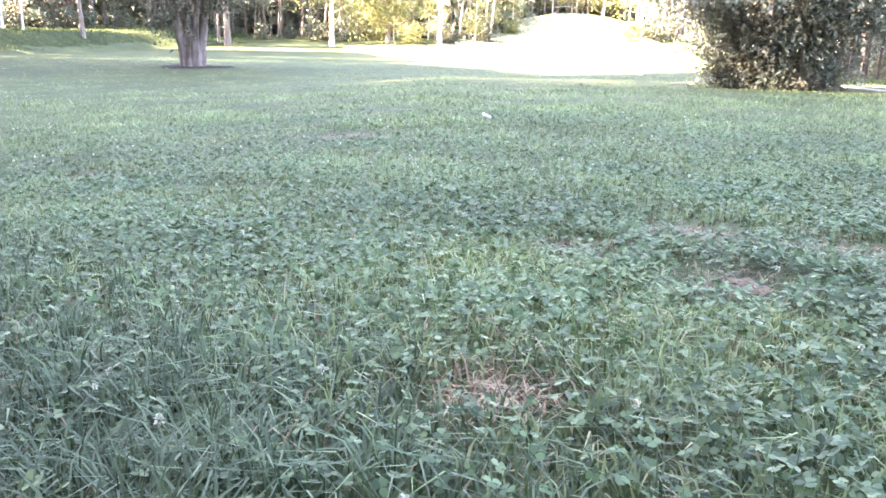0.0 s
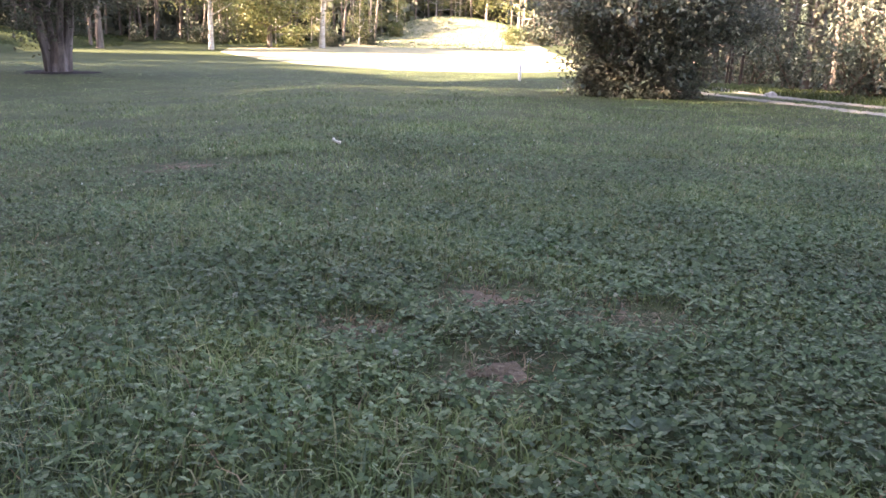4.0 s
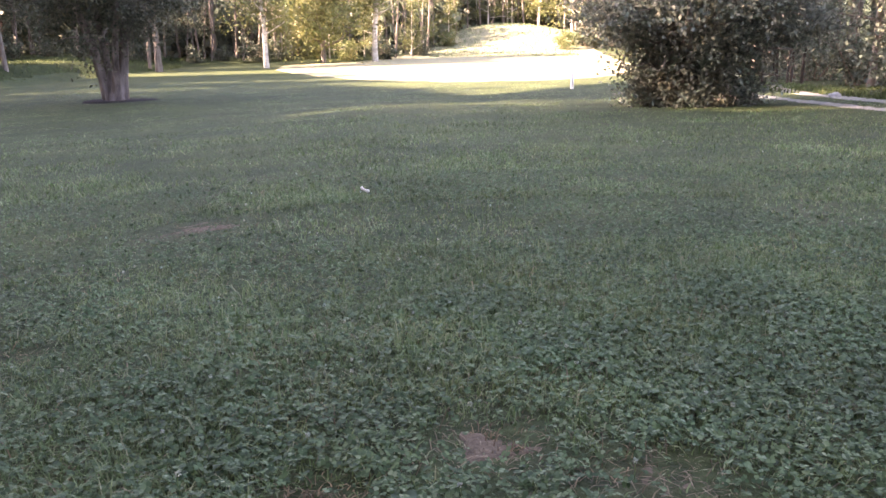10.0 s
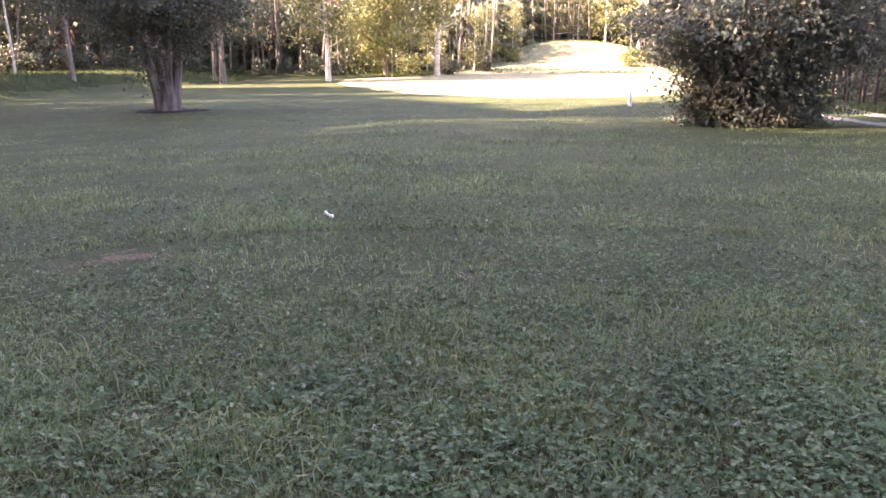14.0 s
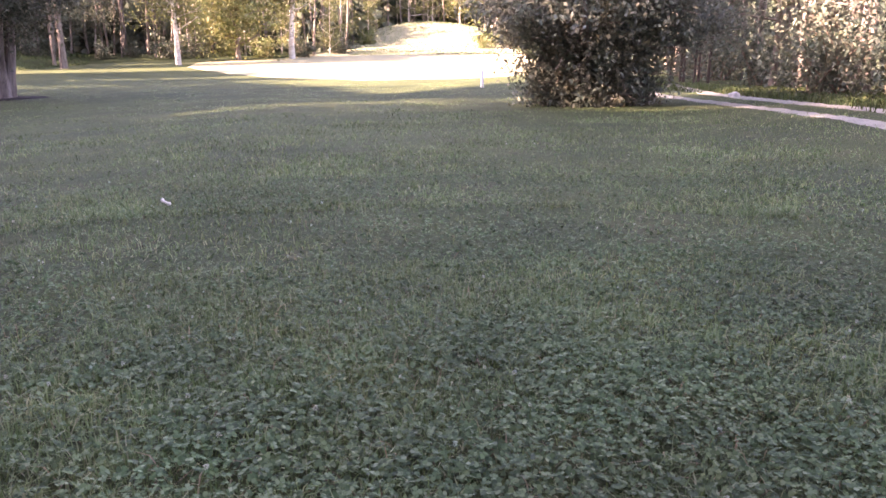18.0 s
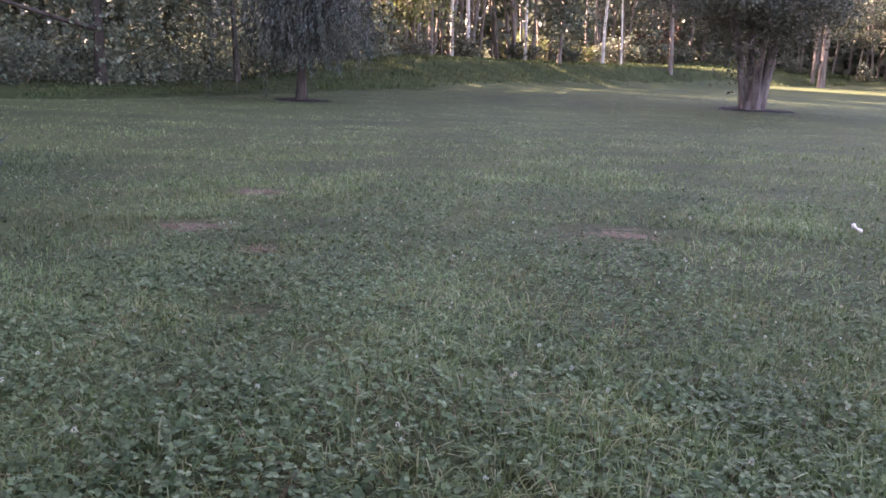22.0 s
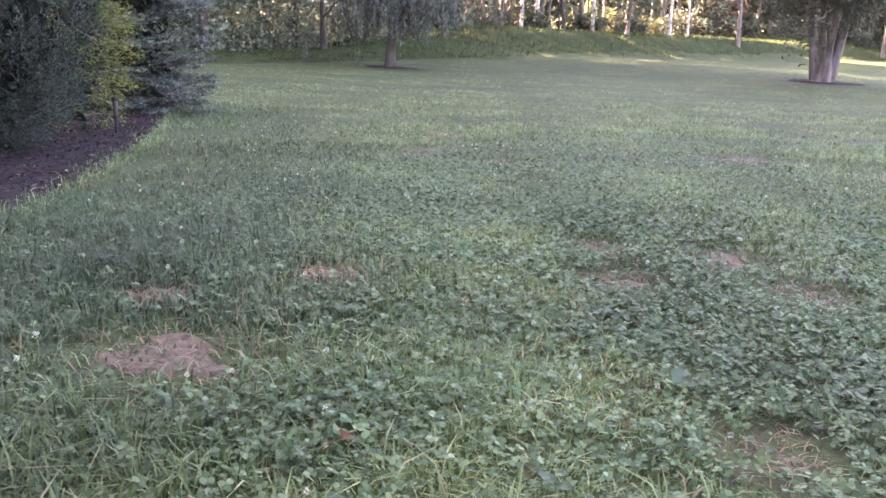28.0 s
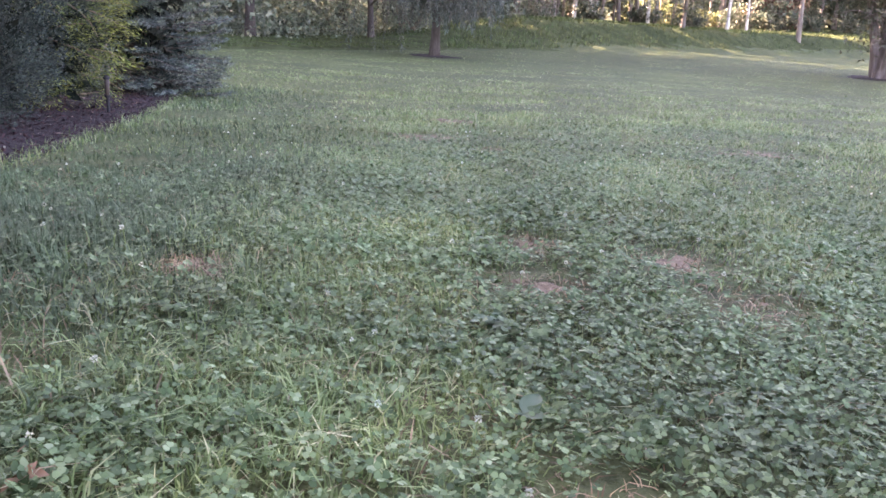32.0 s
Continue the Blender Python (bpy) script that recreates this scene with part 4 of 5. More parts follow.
def golden_cypress(x, y, tall, wide, seed):
    """Arching sprays, green-brown within and bright yellow at the tips on the side that faces the open lawn."""
    rng = np.random.default_rng(seed)
    t = thing("golden_cypress", "tall golden cypress with yellow tips between darker conifers", "conifer", group="conifers in the bed")
    prof = lambda f: wide * ((1 - f) ** 0.5 * 0.8 + 0.2 * (1 - f)) * (0.75 + 0.25 * min(1, f / 0.1))
    conifer_trunk(t, rng, tall)
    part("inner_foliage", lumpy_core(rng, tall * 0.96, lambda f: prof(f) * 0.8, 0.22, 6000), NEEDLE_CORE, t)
    green, gway, gold, yway, twigs = [], [], [], [], []
    for k in range(640):
        f, a = rng.uniform(0, 1) ** 1.1, rng.uniform(0, 2 * np.pi)
        L = prof(f) * rng.uniform(0.8, 1.12)
        line = bend((0, 0, 0.12 + f * tall), (math.cos(a), math.sin(a), rng.uniform(0.1, 0.8)), L * 1.15, 7, rng, -0.9, 0.14)
        if k % 3 == 0:
            twigs.append(tube(line, np.linspace(0.012, 0.003, 7), 4, False))
        n = 180
        g = rng.uniform(2.2, 5.99, n)
        j = g.astype(int)
        d = line[j + 1 - (j == 6)] - line[j - (j == 6)]
        p = line[j] + (line[np.minimum(j + 1, 6)] - line[j]) * (g - j)[:, None]
        side = np.cross(d, [0, 0, 1.0])
        side /= np.linalg.norm(side, axis=1)[:, None] + 1e-9
        off = rng.normal(size=n)
        p = p + side * (off * 0.05)[:, None] + rng.normal(size=(n, 3)) * 0.022
        w = d / (np.linalg.norm(d, axis=1)[:, None] + 1e-9) + side * (off * 0.7)[:, None] + [0, 0, -0.15]
        sunny = 0.75 * math.cos(a - 0.35) + 0.9 * (g - 4.3) / 1.7 + 1.5 * (min(f, 0.45) - 0.22) + rng.normal() * 0.2
        y_ = sunny > 0.62
        gold.append(p[y_]), yway.append(w[y_]), green.append(p[~y_]), gway.append(w[~y_])
    for nm, p, w, m in (("crown", green, gway, NEEDLE_OLIVE), ("golden_growth", gold, yway, NEEDLE_GOLD)):
        p, w = np.concatenate(p), np.concatenate(w)
        part(nm, leaves(p, np.full(len(p), 0.025), rng, 0.24, 0.3, w), m, t)
    tagged(part("branchwork", join(*twigs), TWIG, t, smooth=True), kind="stuff")
    return put(t, x, y)


def spruce(x, y, tall, wide, seed):
    """Flat drooping boughs in tiers, pale at the tips, bare grey branches below."""
    rng = np.random.default_rng(seed)
    t = thing("blue_spruce", "blue-green spruce with tiers of flat pale-tipped boughs", "conifer", group="conifers in the bed")
    prof = lambda f: wide * ((1 - f) ** 0.75 + 0.05) * (0.86 + 0.14 * min(1, f / 0.14))
    conifer_trunk(t, rng, tall)
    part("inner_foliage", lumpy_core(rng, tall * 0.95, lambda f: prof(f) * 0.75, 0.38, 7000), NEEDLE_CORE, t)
    dark, dway, tip, tway, twigs = [], [], [], [], []
    tier = 0.13
    while tier < tall * 0.97:
        f = tier / tall
        for k in range(int(19 - 8 * f)):
            a = rng.uniform(0, 2 * np.pi)
            L = prof(f) * rng.uniform(0.72, 1.1)
            low = f < 0.16
            line = bend((0, 0, tier + rng.normal() * 0.03), (math.cos(a), math.sin(a), -0.02 - 0.1 * low), L, 8, rng, 0.28, 0.05)
            twigs.append(tube(line, np.linspace(0.014, 0.003, 8), 4, False))
            out = np.array([math.cos(a), math.sin(a), 0])
            cross = np.array([-out[1], out[0], 0])
            for q in np.linspace(2.6 if low else 1.6, 6.9, 15):
                j = int(q)
                c = line[j] + (line[min(j + 1, 7)] - line[j]) * (q - j)
                span = 0.05 + 0.17 * L * (1 - (q / 7.6)) ** 0.7
                for sgn in (-1, 1):
                    if low and rng.uniform() < 0.25:
                        continue
                    n = 20
                    h = rng.uniform(0, 1, n)
                    w = out * 0.65 + cross * sgn * 0.75 + [0, 0, 0.05]
                    p = c + w * (h * span)[:, None] + rng.normal(size=(n, 3)) * [0.012, 0.012, 0.009]
                    ww = w + cross * sgn * 0.2 + rng.normal(size=(n, 3)) * 0.35
                    y_ = (h > 0.62) & (rng.uniform(size=n) < 0.35 + 0.5 * (q > 4.5))
                    tip.append(p[y_]), tway.append(ww[y_]), dark.append(p[~y_]), dway.append(ww[~y_])
        tier += rng.uniform(0.085, 0.125)
    for nm, p, w, m in (("crown", dark, dway, NEEDLE_BLUE), ("pale_growth", tip, tway, NEEDLE_TIP)):
        p, w = np.concatenate(p), np.concatenate(w)
        part(nm, leaves(p, np.full(len(p), 0.034), rng, 0.26, 0.5, w), m, t)
    tagged(part("branchwork", join(*twigs), BARK, t, smooth=True), kind="stuff")
    return put(t, x, y)


juniper(-4.42, 0.3, 2.9, 0.95, 61)
golden_cypress(-5.46, 1.42, 3.4, 0.64, 62)
spruce(-7.32, 2.86, 4.2, 1.12, 63)


def mulch_chips():
    """Shredded bark lying on the bed."""
    rng = np.random.default_rng(64)
    x, y = rng.uniform(-9, -1.4, 44000), rng.uniform(-2.5, 4.4, 44000)
    P, inside = np.array(BED), np.zeros(len(x), bool)
    for (x0, y0), (x1, y1) in zip(P, np.roll(P, -1, 0)):
        inside ^= ((y0 > y) != (y1 > y)) & (x < (x1 - x0) * (y - y0) / (y1 - y0 + 1e-12) + x0)
    x, y = x[inside], y[inside]
    at = np.stack([x, y, height(x, y) + rng.uniform(0.03, 0.05, len(x))], 1)
    way = np.stack([rng.normal(size=len(x)), rng.normal(size=len(x)), rng.normal(size=len(x)) * 0.2], 1)
    tagged(part("bark_chips", leaves(at, np.full(len(x), 0.027), rng, 0.3, 1.0, way, 0.3, 0.6), CHIPS), "shredded red-brown bark chips on the bed", "mulch", kind="stuff")


mulch_chips()

# ---- lights, post and other small things ----
def path_light(x, y, tall, label, lean=0.0):
    t = thing("path_light", label, "garden light", Matrix.Translation((x, y, gz(x, y) + 0.02)) @ Matrix.Rotation(lean, 4, "Y"), group="path lights in the bed")
    part("stake", tube([[0, 0, -0.12], [0, 0, tall * 0.5]], [0.011, 0.011], 8), METAL_DARK, t, "black metal stake")
    lens = part("lens", tube([[0, 0, tall * 0.48], [0, 0, tall * 0.52], [0, 0, tall * 0.92]], [0.010, 0.014, 0.016], 14), LENS, t, "tan plastic lens")
    part("cap", join(tube([[0, 0, tall * 0.91], [0, 0, tall * 0.95], [0, 0, tall]], [0.021, 0.022, 0.012], 14)), METAL_DARK, lens, "dark metal cap")
    part("collar", tube([[0, 0, tall * 0.46], [0, 0, tall * 0.5]], [0.02, 0.02], 12), METAL_DARK, lens)
    return t


path_light(-4.85, 1.6, 0.26, "small tan garden path light leaning in mulch", 0.04)
path_light(-6.75, 3.16, 0.15, "small dark garden path light at the bed's edge")
path_light(-2.2, -0.42, 0.22, "small tan path light where the bed meets the lawn")


def marker_post(x, y):
    t = thing("marker_post", "short white-painted wooden post in the sunny field", "post", Matrix.Translation((x, y, gz(x, y))))
    part("post", tube([[0, 0, -0.2], [0, 0, 0.55], [0, 0, 0.6]], [0.06, 0.056, 0.04], 4), WHITE_PAINT, t)
    return t


marker_post(6.1, 30.5)


def boulder(x, y, r, seed, label):
    rng = np.random.default_rng(seed)
    bm = bmesh.new()
    bmesh.ops.create_icosphere(bm, subdivisions=3, radius=r)
    for v in bm.verts:
        n = noise.noise(v.co * (1.6 / r) + Vector((seed, 0, 0)))
        v.co *= 1 + 0.28 * n
        v.co.z *= 0.62
    me = bpy.data.meshes.new("boulder")
    bm.to_mesh(me)
    bm.free()
    me.materials.append(STONE)
    for p in me.polygons:
        p.use_smooth = True
    ob = new("boulder", me)
    ob.location = (x, y, gz(x, y) + r * 0.25)
    return tagged(ob, label, "stone")


boulder(9.7, 18.9, 0.14, 3, "pale field stone beside the gravel drive")


def chew_toy(x, y):
    """A knotted bone shape, a hand long."""
    pts = [[-0.042, 0, 0.03], [-0.034, 0.004, 0.035], [-0.015, 0, 0.032], [0.015, 0.002, 0.034], [0.034, 0, 0.036], [0.042, 0.003, 0.03]]
    body = tube(pts, [0.008, 0.016, 0.009, 0.009, 0.016, 0.008], 10)
    ob = part("chew_toy", body, BONE, smooth=True)
    ob.matrix_basis = Matrix.Translation((x, y, gz(x, y) + 0.02)) @ Matrix.Rotation(radians(-35), 4, "Z") @ Matrix.Rotation(radians(18), 4, "Y") @ Matrix.Scale(0.75, 4)
    return tagged(ob, "chewed white toy lying in the grass", "toy")


chew_toy(-0.58, 4.66)


# ---- lawn plants ----
PATCHES = [(0.07, 0.77, 0.12), (-0.30, 0.47, 0.105), (-1.44, 3.95, 0.24), (-0.56, 0.74, 0.08), (-0.23, 0.97, 0.125), (-0.55, -0.67, 0.15), (-0.78, -0.10, 0.065),
           (-3.1, 2.83, 0.18), (-4.1, 4.1, 0.20), (-2.34, 2.61, 0.10), (-1.47, 1.83, 0.07), (0.36, -0.2, 0.08), (-0.86, -0.5, 0.06)]
for k, (px, py, pr) in enumerate(PATCHES):
    sheet("bare_patch", ring(px, py, pr * 0.7, 20 + k, 0.4), SOIL, 0.002, "bare brown patch worn in the lawn", "bare ground", rough=0.006, grid=0.025, seed=k)


def bare(x, y):
    """How bare the turf is, 0 to 1, at each place."""
    out = np.zeros(np.shape(x))
    for px, py, r in PATCHES:
        w = r * (1 + 0.3 * np.sin(x * 37 + y * 11) * np.cos(y * 29))
        out = np.maximum(out, np.clip(1.8 - np.hypot(x - px, y - py) / w, 0, 1))
    return out


def bed_margin(x, y):
    """1 at the edge of the mulch bed, falling to 0 a metre and a half away."""
    d = np.full(np.shape(x), 99.0)
    for (x0, y0), (x1, y1) in zip(BED_EDGE, BED_EDGE[1:]):
        ex, ey = x1 - x0, y1 - y0
        k = np.clip(((x - x0) * ex + (y - y0) * ey) / (ex * ex + ey * ey), 0, 1)
        d = np.minimum(d, np.hypot(x - x0 - k * ex, y - y0 - k * ey))
    return np.clip(1.5 - d, 0, 1)


def bed_clear(x, y):
    """True where there is lawn, not mulch or gravel."""
    ok = np.ones(np.shape(x), bool)
    for outline in (BED, strip(DRIVE_LINE, 0.0, 0.13), strip(DRIVE_LINE, 1.45, 0.14), ring(-9.5, 29.85, 1.15, 3, 0.1), ring(-18.3, 17.9, 0.8, 4, 0.1)):
        P, inside = np.array(outline), np.zeros(np.shape(x), bool)
        for (x0, y0), (x1, y1) in zip(P, np.roll(P, -1, 0)):
            inside ^= ((y0 > y) != (y1 > y)) & (x < (x1 - x0) * (y - y0) / (y1 - y0 + 1e-12) + x0)
        ok &= ~inside
    return ok


def scatter(rng, density, r0, r1, a0=-100.0, a1=62.0):
    """Places on the lawn seen from its middle: evenly spread to 3 m, then thinning with the square of the distance."""
    cx, cy, core = 0.6, -1.9, 3.8
    span = radians(a1 - a0)
    inner = int(density * 0.5 * span * max(0, min(core, r1) ** 2 - r0**2)) if r0 < core else 0
    outer = int(density * span * core**2 * math.log(r1 / max(core, r0))) if r1 > core else 0
    r = np.concatenate([np.sqrt(rng.uniform(r0**2, min(core, r1) ** 2, inner)), np.exp(rng.uniform(math.log(max(core, r0)), math.log(max(r1, core)), outer))])
    r = r[rng.uniform(size=len(r)) < np.clip(core / r, 0, 1) ** 0.6]
    a = np.radians(rng.uniform(a0, a1, len(r)))
    x, y = cx + r * np.sin(a), cy + r * np.cos(a)
    return x, y, r


def fields(x, y):
    """Where clover and where grass has the upper hand, 0 to 1."""
    f = np.sin(x * 2.1 + 1.3 * np.sin(y * 1.7)) + np.sin(y * 2.6 + 1.1 * np.sin(x * 2.9 + 2)) + 0.7 * np.sin(x * 6.1 + y * 4.7) + 0.5 * np.sin(y * 9.3 - x * 7.7)
    return np.clip(0.5 + f / 4.4, 0, 1)


def carpet(x, y):
    """Patches where clover carpets the lawn, 0 to 1."""
    thick = 0.3 * np.exp(-((x + 0.05) ** 2 + (y + 0.7) ** 2) / 0.16) - 0.18 * np.exp(-((x - 0.05) ** 2 + (y - 0.1) ** 2) / 0.14)
    return np.clip((fields(x, y) + thick - 0.36) / 0.22, 0, 1)


def blades(x, y, r, rng, tall, wide, lean=0.5, reach=1.0):
    """Bent, tapering grass blades: three faces each."""
    n = len(x)
    z = height(x, y)
    a = rng.uniform(0, 2 * np.pi, n)
    out = np.stack([np.cos(a), np.sin(a), np.zeros(n)], 1)
    side = np.stack([-np.sin(a), np.cos(a), np.zeros(n)], 1)
    h = tall * rng.uniform(0.55, 1.25, n)
    w = wide * rng.uniform(0.7, 1.3, n)
    ln = lean * rng.uniform(0.1, 1.3, n)
    if lean > 1.2:
        ln = np.minimum(ln, 1.9)
    base = np.stack([x, y, z - 0.008], 1)
    mid = base + out * (h * ln * 0.35 * reach)[:, None] + np.array([0, 0, 1]) * (h * 0.62)[:, None]
    tip = base + out * (h * ln * reach)[:, None] + np.array([0, 0, 1]) * (h * (1.0 - 0.25 * ln))[:, None]
    s = side * (w / 2)[:, None]
    if reach > 1:
        return np.stack([base - s * 1.2, base + s * 1.2, tip], 1).reshape(-1, 3), [np.arange(n)[:, None] * 3 + [0, 1, 2]]
    V = np.stack([base - s, base + s, mid + s * 0.8, mid - s * 0.8, tip], 1).reshape(-1, 3)
    q = np.arange(n)[:, None] * 5
    return V, [q + [3, 2, 4], q + [0, 1, 2, 3]]


def lawn_grass():
    rng = np.random.default_rng(70)
    x, y, r = scatter(rng, 3600, 0.6, 24)
    nx, ny = rng.uniform(-2.5, 1.9, 150000), -1.3 + 4.4 * rng.uniform(0, 1, 150000) ** 1.3
    x, y, r = np.concatenate([x, nx]), np.concatenate([y, ny]), np.concatenate([r, np.full(len(nx), 2.0)])
    fa, fd = np.radians(rng.uniform(-66, 34, 230000)), 4.5 + 43 * rng.uniform(0, 1, 230000) ** 1.7
    x, y, r = np.concatenate([x, fd * np.sin(fa)]), np.concatenate([y, fd * np.cos(fa)]), np.concatenate([r, fd])
    brim = np.interp(np.degrees(np.arctan2(x, y)), [p[0] for p in BRIM], [p[1] for p in BRIM])
    keep = bed_clear(x, y) & (np.hypot(x, y) < brim) & (rng.uniform(size=len(x)) > bare(x, y) * 0.85) & (rng.uniform(size=len(x)) > carpet(x, y) * 0.3 * (r < 6))
    x, y, r = x[keep], y[keep], r[keep]
    grow = np.clip(r / 4.2, 1, 6.5)
    tuft = np.clip(0.5 + 0.9 * np.sin(x * 23 + 2 * np.sin(y * 19)) * np.sin(y * 21 + 2 * np.sin(x * 17)), 0, 1)
    tall = 0.036 * (0.55 + 0.85 * tuft) * (0.75 + 0.55 * (1 - fields(x, y))) * grow**0.12 * (1 - 0.5 * bare(x, y)) * (1 + 0.35 * bed_margin(x, y))
    far = (r > 4.4) & ((r > 15) | (rng.uniform(size=len(r)) < 0.5))
    wide = 0.0031 * grow**0.75
    # blades near the bed take the grass colour darkened for shade
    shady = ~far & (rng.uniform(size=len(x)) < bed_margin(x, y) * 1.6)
    near = ~far & ~shady
    tagged(part("lawn_grass", blades(x[near], y[near], r, rng, tall[near], wide[near], 1.35), GRASS), "short green lawn grass blades", "grass", kind="stuff")
    tagged(part("lawn_grass", blades(x[shady], y[shady], r, rng, tall[shady], wide[shady], 1.35), GRASS_SHADED), "longer deep green grass beside the mulch bed, darkened as in shade", "grass", kind="stuff")
    mid, off = far & (r < 9), far & (r >= 9)
    tagged(part("lawn_grass", blades(x[mid], y[mid], r, rng, tall[mid] * 0.7, wide[mid] * 1.1, 1.7), GRASS), "mown grass in the middle of the lawn", "grass", kind="stuff")
    tagged(part("lawn_grass", blades(x[off], y[off], r, rng, tall[off] * 0.6, wide[off] * 1.3, 1.5, 1.7), GRASS), "mown grass spreading over the wide lawn", "grass", kind="stuff")
    e = np.array(BED_EDGE)
    k = rng.uniform(0, len(e) - 1.001, 3000)
    j = k.astype(int)
    edge = e[j] + (e[j + 1] - e[j]) * (k - j)[:, None] + rng.normal(size=(len(k), 2)) * 0.045
    tagged(part("edge_grass", blades(edge[:, 0], edge[:, 1], None, rng, rng.uniform(0.03, 0.08, len(k)), np.full(len(k), 0.0034), 1.2), GRASS), "uncut grass tufts along the mulch bed", "grass", kind="stuff")
    k = rng.integers(0, len(x), 16000)
    xs, ys = x[k] + rng.normal(size=16000) * 0.1, y[k] + rng.normal(size=16000) * 0.1
    px = np.concatenate([p[0] + rng.normal(size=360) * p[2] * 0.74 for p in PATCHES])
    py = np.concatenate([p[1] + rng.normal(size=360) * p[2] * 0.74 for p in PATCHES])
    xs, ys = np.concatenate([xs, px]), np.concatenate([ys, py])
    ok = bed_clear(xs, ys)
    xs, ys = xs[ok], ys[ok]
    tagged(part("dry_grass", blades(xs, ys, None, rng, np.where(np.arange(len(xs)) < 16000, rng.uniform(0.025, 0.06, len(xs)), rng.uniform(0.012, 0.032, len(xs))), np.full(len(xs), 0.0028), 3.2), DRY), "straw-coloured dead grass blades in the lawn", "grass", kind="stuff")


lawn_grass()


def clover():
    rng = np.random.default_rng(71)
    x, y, r = scatter(rng, 7000, 0.6, 12)
    nx, ny = rng.uniform(-2.2, 1.9, 82000), -1.3 + 3.6 * rng.uniform(0, 1, 82000) ** 1.3
    mx, my = rng.uniform(-3.2, 3.4, 52000), 1.9 + 3.9 * rng.uniform(0, 1, 52000) ** 1.25
    x, y = np.concatenate([x, nx, mx]), np.concatenate([y, ny, my])
    r = np.concatenate([r, np.full(len(nx), 2.0), np.full(len(mx), 5.6)])
    keep = bed_clear(x, y) & (rng.uniform(size=len(x)) < (0.22 + 0.40 * carpet(x, y)) * np.clip(1.55 - r / 6.2, 0.04, 1) * (1 - 0.93 * bed_margin(x, y))) & (rng.uniform(size=len(x)) > bare(x, y) * 0.95)
    x, y, r = x[keep], y[keep], r[keep]
    n = len(x)
    near = r < 4.0
    vs, fs, base = [], [], 0
    full = np.array([[0, 0, 0], [0.42, 0.49, 0.06], [0.88, 0.42, 0.05], [0.97, 0.0, -0.01], [0.88, -0.42, 0.05], [0.42, -0.49, 0.06]])
    kite = np.array([[0, 0, 0], [0.62, 0.5, 0.06], [1.0, 0.0, -0.04], [0.62, -0.5, 0.06]])
    for pick, shape in ((near, full), (~near, kite)):
        px, py, n = x[pick], y[pick], int(pick.sum())
        z = height(px, py) + rng.uniform(0.012, 0.044, n)
        turn, tilt = rng.uniform(0, 2 * np.pi, n), rng.normal(size=(n, 2)) * 0.34
        size = 0.0076 * rng.uniform(0.6, 1.4, n) * np.clip(r[pick] / 4.2, 1, 2.0) ** 0.5
        for k in range(3):
            a = turn + k * 2 * np.pi / 3
            c, s = np.cos(a)[:, None], np.sin(a)[:, None]
            lx, ly, lz = (shape[:, m][None] * size[:, None] for m in range(3))
            X, Y = lx * c - ly * s, lx * s + ly * c
            Z = lz + X * tilt[:, :1] + Y * tilt[:, 1:]
            vs.append(np.stack([X + px[:, None], Y + py[:, None], Z + z[:, None]], -1).reshape(-1, 3))
            q = np.arange(n)[:, None] * len(shape) + base
            fs.append(q + np.arange(len(shape)))
            base += n * len(shape)
    tagged(part("clover_leaves", (np.concatenate(vs), [np.concatenate(fs[:3]), np.concatenate(fs[3:])]), CLOVER), "three-part green clover leaves in the lawn", "clover", kind="stuff")
    # stalked white flower heads
    x, y, r = scatter(rng, 11, 0.9, 10)
    keep = bed_clear(x, y)
    x, y, r = x[keep], y[keep], r[keep]
    geos = []
    way = rng.normal(size=(48, 3)) + [0, 0, 0.8]
    way /= np.linalg.norm(way, axis=1)[:, None]
    ball = leaves(way * 0.0025, np.full(48, 0.0046), rng, 0.6, 0.1, way, 0.3)
    stalk = tube([[0, 0, -0.05], [0.002, 0, -0.02], [0, 0, 0]], [0.0012, 0.001, 0.001], 5, False)
    heads = {}
    for px, py, pr in zip(x, y, r):
        if pr < 4.4 and len(heads) < 110:
            t = thing("clover_flower", "white clover flower head on a thin stalk", "flower", group="clover flowers in the lawn")
            t.matrix_basis = Matrix.Translation((px, py, gz(px, py) + rng.uniform(0.045, 0.075))) @ Matrix.Rotation(rng.uniform(0, 6.28), 4, "Z") @ Matrix.Rotation(rng.normal() * 0.25, 4, "X") @ Matrix.Scale(rng.uniform(0.6, 1.0), 4)
            if not heads:
                one = mesh_of("head", *ball, PETAL), mesh_of("stalk", *stalk, GRASS)
            for nm, me in zip(("head", "stalk"), one):
                o = new(nm, me)
                o.parent = t
            heads[t.name] = t
            continue
        s = float(np.clip(pr / 4.5, 1, 1.25)) * rng.uniform(0.45, 0.9)
        geos.append((ball[0] * s + [px, py, gz(px, py) + rng.uniform(0.05, 0.085)], ball[1]))
    tagged(part("clover_flowers", join(*geos), PETAL), "small white clover flower heads in the lawn", "clover", kind="stuff")


clover()


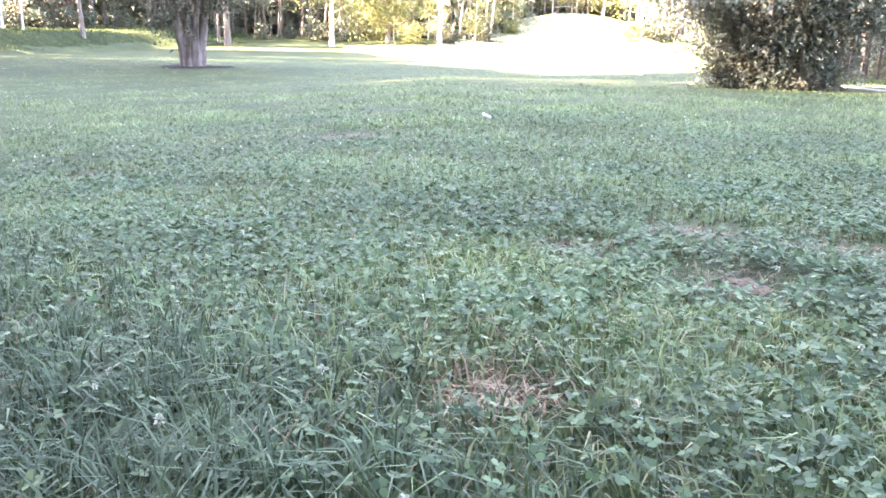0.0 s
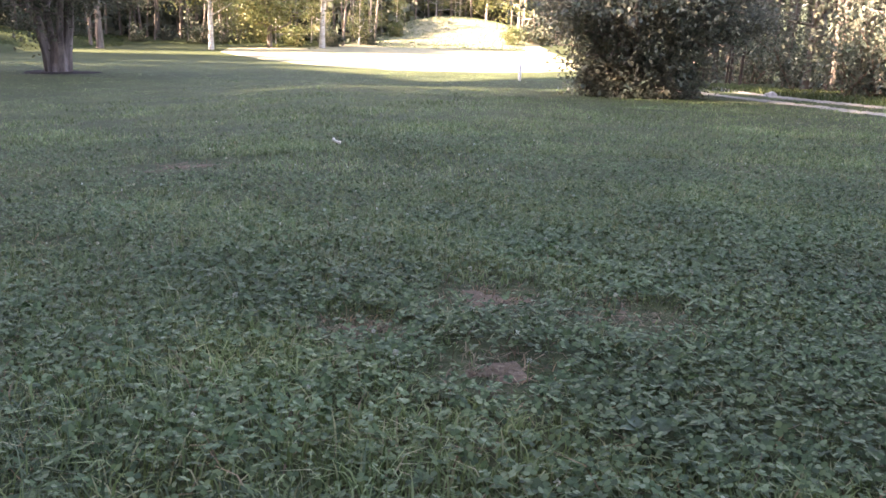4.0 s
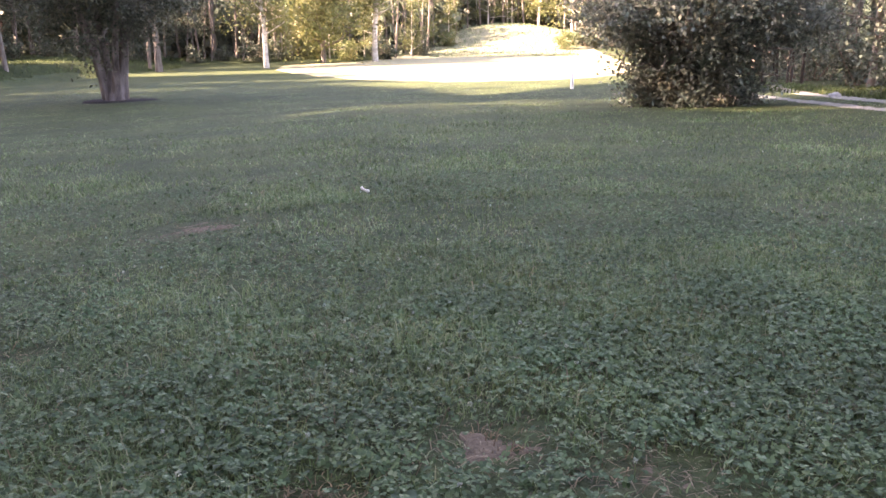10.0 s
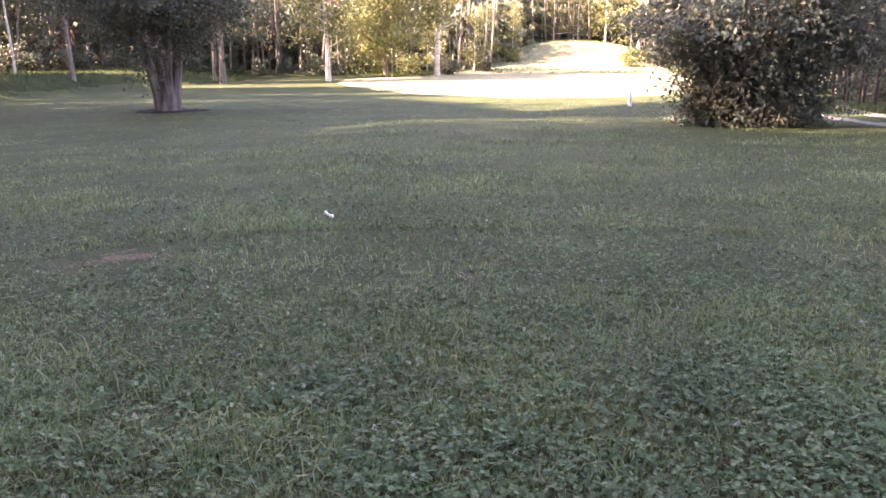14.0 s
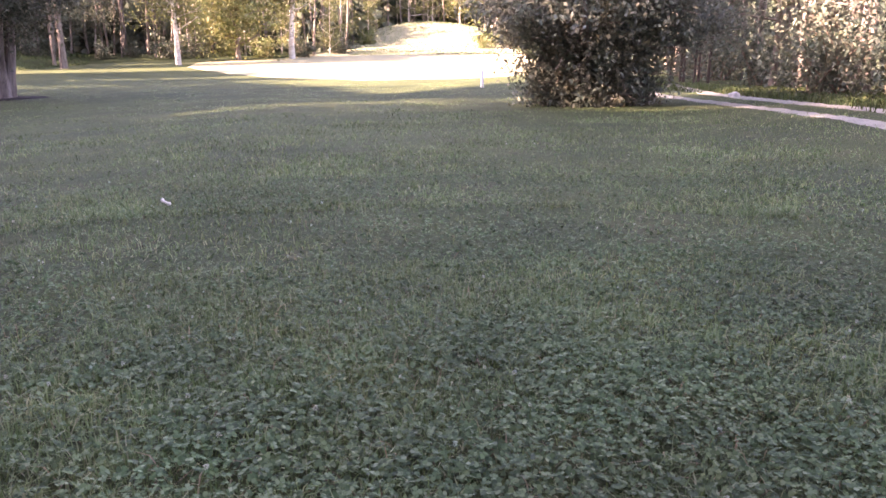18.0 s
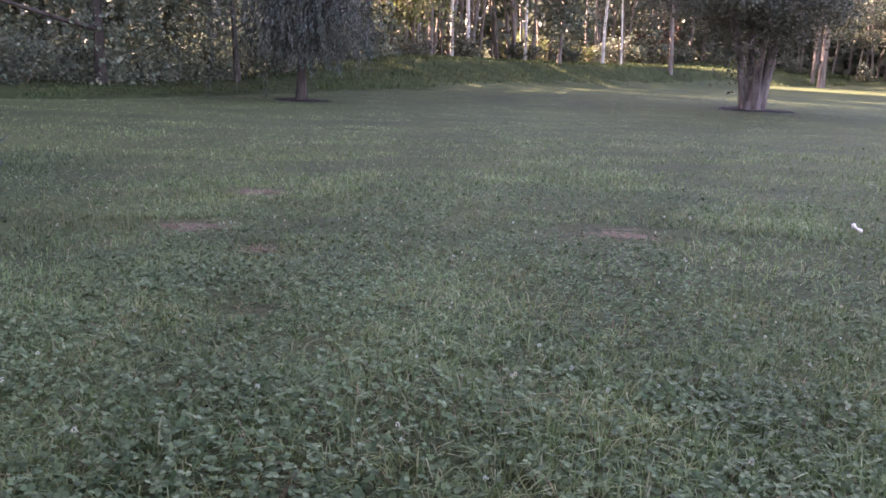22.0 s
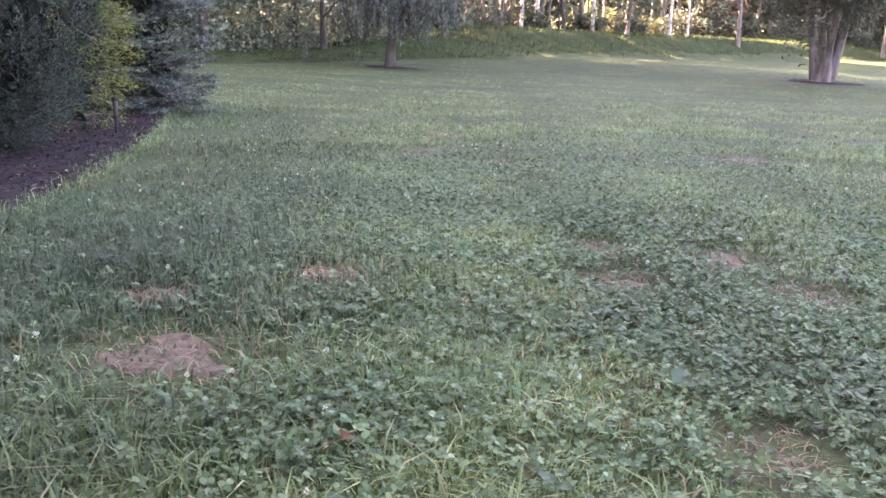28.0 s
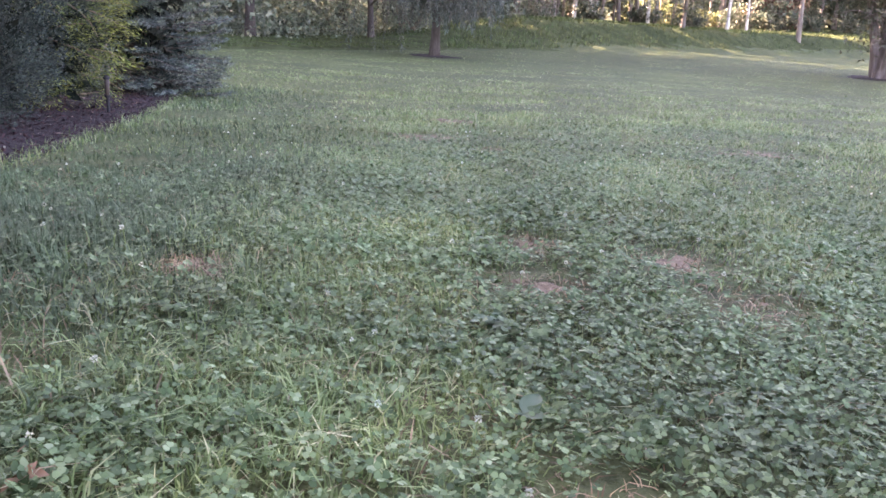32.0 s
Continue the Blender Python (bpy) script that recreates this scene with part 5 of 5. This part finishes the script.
def broad_weed(x, y, label, n=4, size=0.085, seed=1):
    """A low rosette of broad oval leaves."""
    rng = np.random.default_rng(seed)
    t = thing("broadleaf_weed", label, "weed", Matrix.Translation((x, y, gz(x, y))), group="broad-leaved weeds in the lawn")
    u = np.linspace(0, 1, 7)
    prof = np.sin(np.pi * u**0.8) ** 0.7 * 0.33 + 0.02
    for k in range(n):
        a = k * 2 * math.pi / n + rng.uniform(-0.4, 0.4)
        L = size * rng.uniform(0.75, 1.2)
        rise = rng.uniform(0.3, 0.7)
        mid = np.stack([u * L * math.cos(a), u * L * math.sin(a), 0.024 + L * rise * (u - 0.55 * u**2)], 1)
        side = np.array([-math.sin(a), math.cos(a), 0.15])
        V = np.concatenate([mid + side * (prof * L)[:, None], mid - [0, 0, 0.004], mid - side * (prof * L)[:, None]])
        i = np.arange(6)[:, None]
        part("leaf", (V, [np.concatenate([i + [0, 1, 8, 7], i + [7, 8, 15, 14]])]), WEED, t, smooth=True)
    return t


broad_weed(-0.15, 0.15, "pale broad-leaved weed among the clover", 4, 0.045, 1)
broad_weed(0.13, -0.10, "grey-green plantain leaves in the lawn", 3, 0.045, 2)
broad_weed(0.19, -0.56, "blue-grey broad leaf beside the clover", 2, 0.04, 3)
broad_weed(0.06, -0.82, "blue-grey broad leaf low in the grass", 2, 0.04, 4)
broad_weed(-0.42, 0.72, "small pale broad-leaved weed near a bare patch", 3, 0.035, 5)
fl = leaves(np.tile([[0, 0, 0.05]], (5, 1)), np.array([0.034, 0.027, 0.027, 0.02, 0.02]), np.random.default_rng(4), 0.62, 0.9, np.array([[1, 0, 0.2], [0.5, 0.9, 0.1], [0.5, -0.9, 0.3], [-0.5, 0.8, 0.0], [-0.4, -0.8, 0.2]]) * 1.6)
ob = part("fallen_leaf", fl, FALLEN)
ob.location = (-0.085, -0.70, gz(-0.085, -0.70) - 0.022)
tagged(ob, "orange-brown fallen leaf lying on the clover", "leaf")


def tall_meadow():
    """Uncut grass and weeds between the lawn and the wood, and along the drive."""
    rng = np.random.default_rng(72)
    n = 32000
    az = rng.uniform(-62, -13, n)
    d1 = np.interp(az, [e[0] for e in EDGE], [e[1] for e in EDGE])
    d0 = np.interp(az, [-62, -57.7, -50, -38.4, -30, -26.4, -22, -19.6, -13], [21, 22.6, 27.5, 33.5, 42, 47, 56, 63, 76])
    d = d0 + (d1 + 3 - d0) * rng.uniform(0, 1, n)
    x, y = d * np.sin(np.radians(az)), d * np.cos(np.radians(az))
    m = 10000
    az2 = rng.uniform(21, 52, m)
    d2 = np.interp(az2, [21, 25, 30, 36, 52], [30, 24, 19, 14.5, 13]) + rng.uniform(0, 1, m) * 8
    x, y = np.concatenate([x, d2 * np.sin(np.radians(az2))]), np.concatenate([y, d2 * np.cos(np.radians(az2))])
    k = 15000
    az3, d3 = np.radians(rng.uniform(2.5, 12, k)), rng.uniform(84, 122, k)
    tagged(part("tall_grass", blades(d3 * np.sin(az3), d3 * np.cos(az3), None, rng, np.full(k, 0.2), np.full(k, 0.05), 1.5), GRASS), "sunlit rough grass on the far knoll", "grass", kind="stuff")
    ok = bed_clear(x, y)
    x, y = x[ok], y[ok]
    tagged(part("tall_grass", blades(x, y, None, rng, np.where(y > 84, 0.45, np.where(x > 0, 0.17, np.where(np.arctan2(x, y) < -0.78, 0.14, 0.27))), np.where((x > 0) & (y < 60), 0.018, np.where(y > 84, 0.06, 0.022)), 1.3), MEADOW), "uncut tall grass and weeds below the wood", "grass", kind="stuff")


tall_meadow()
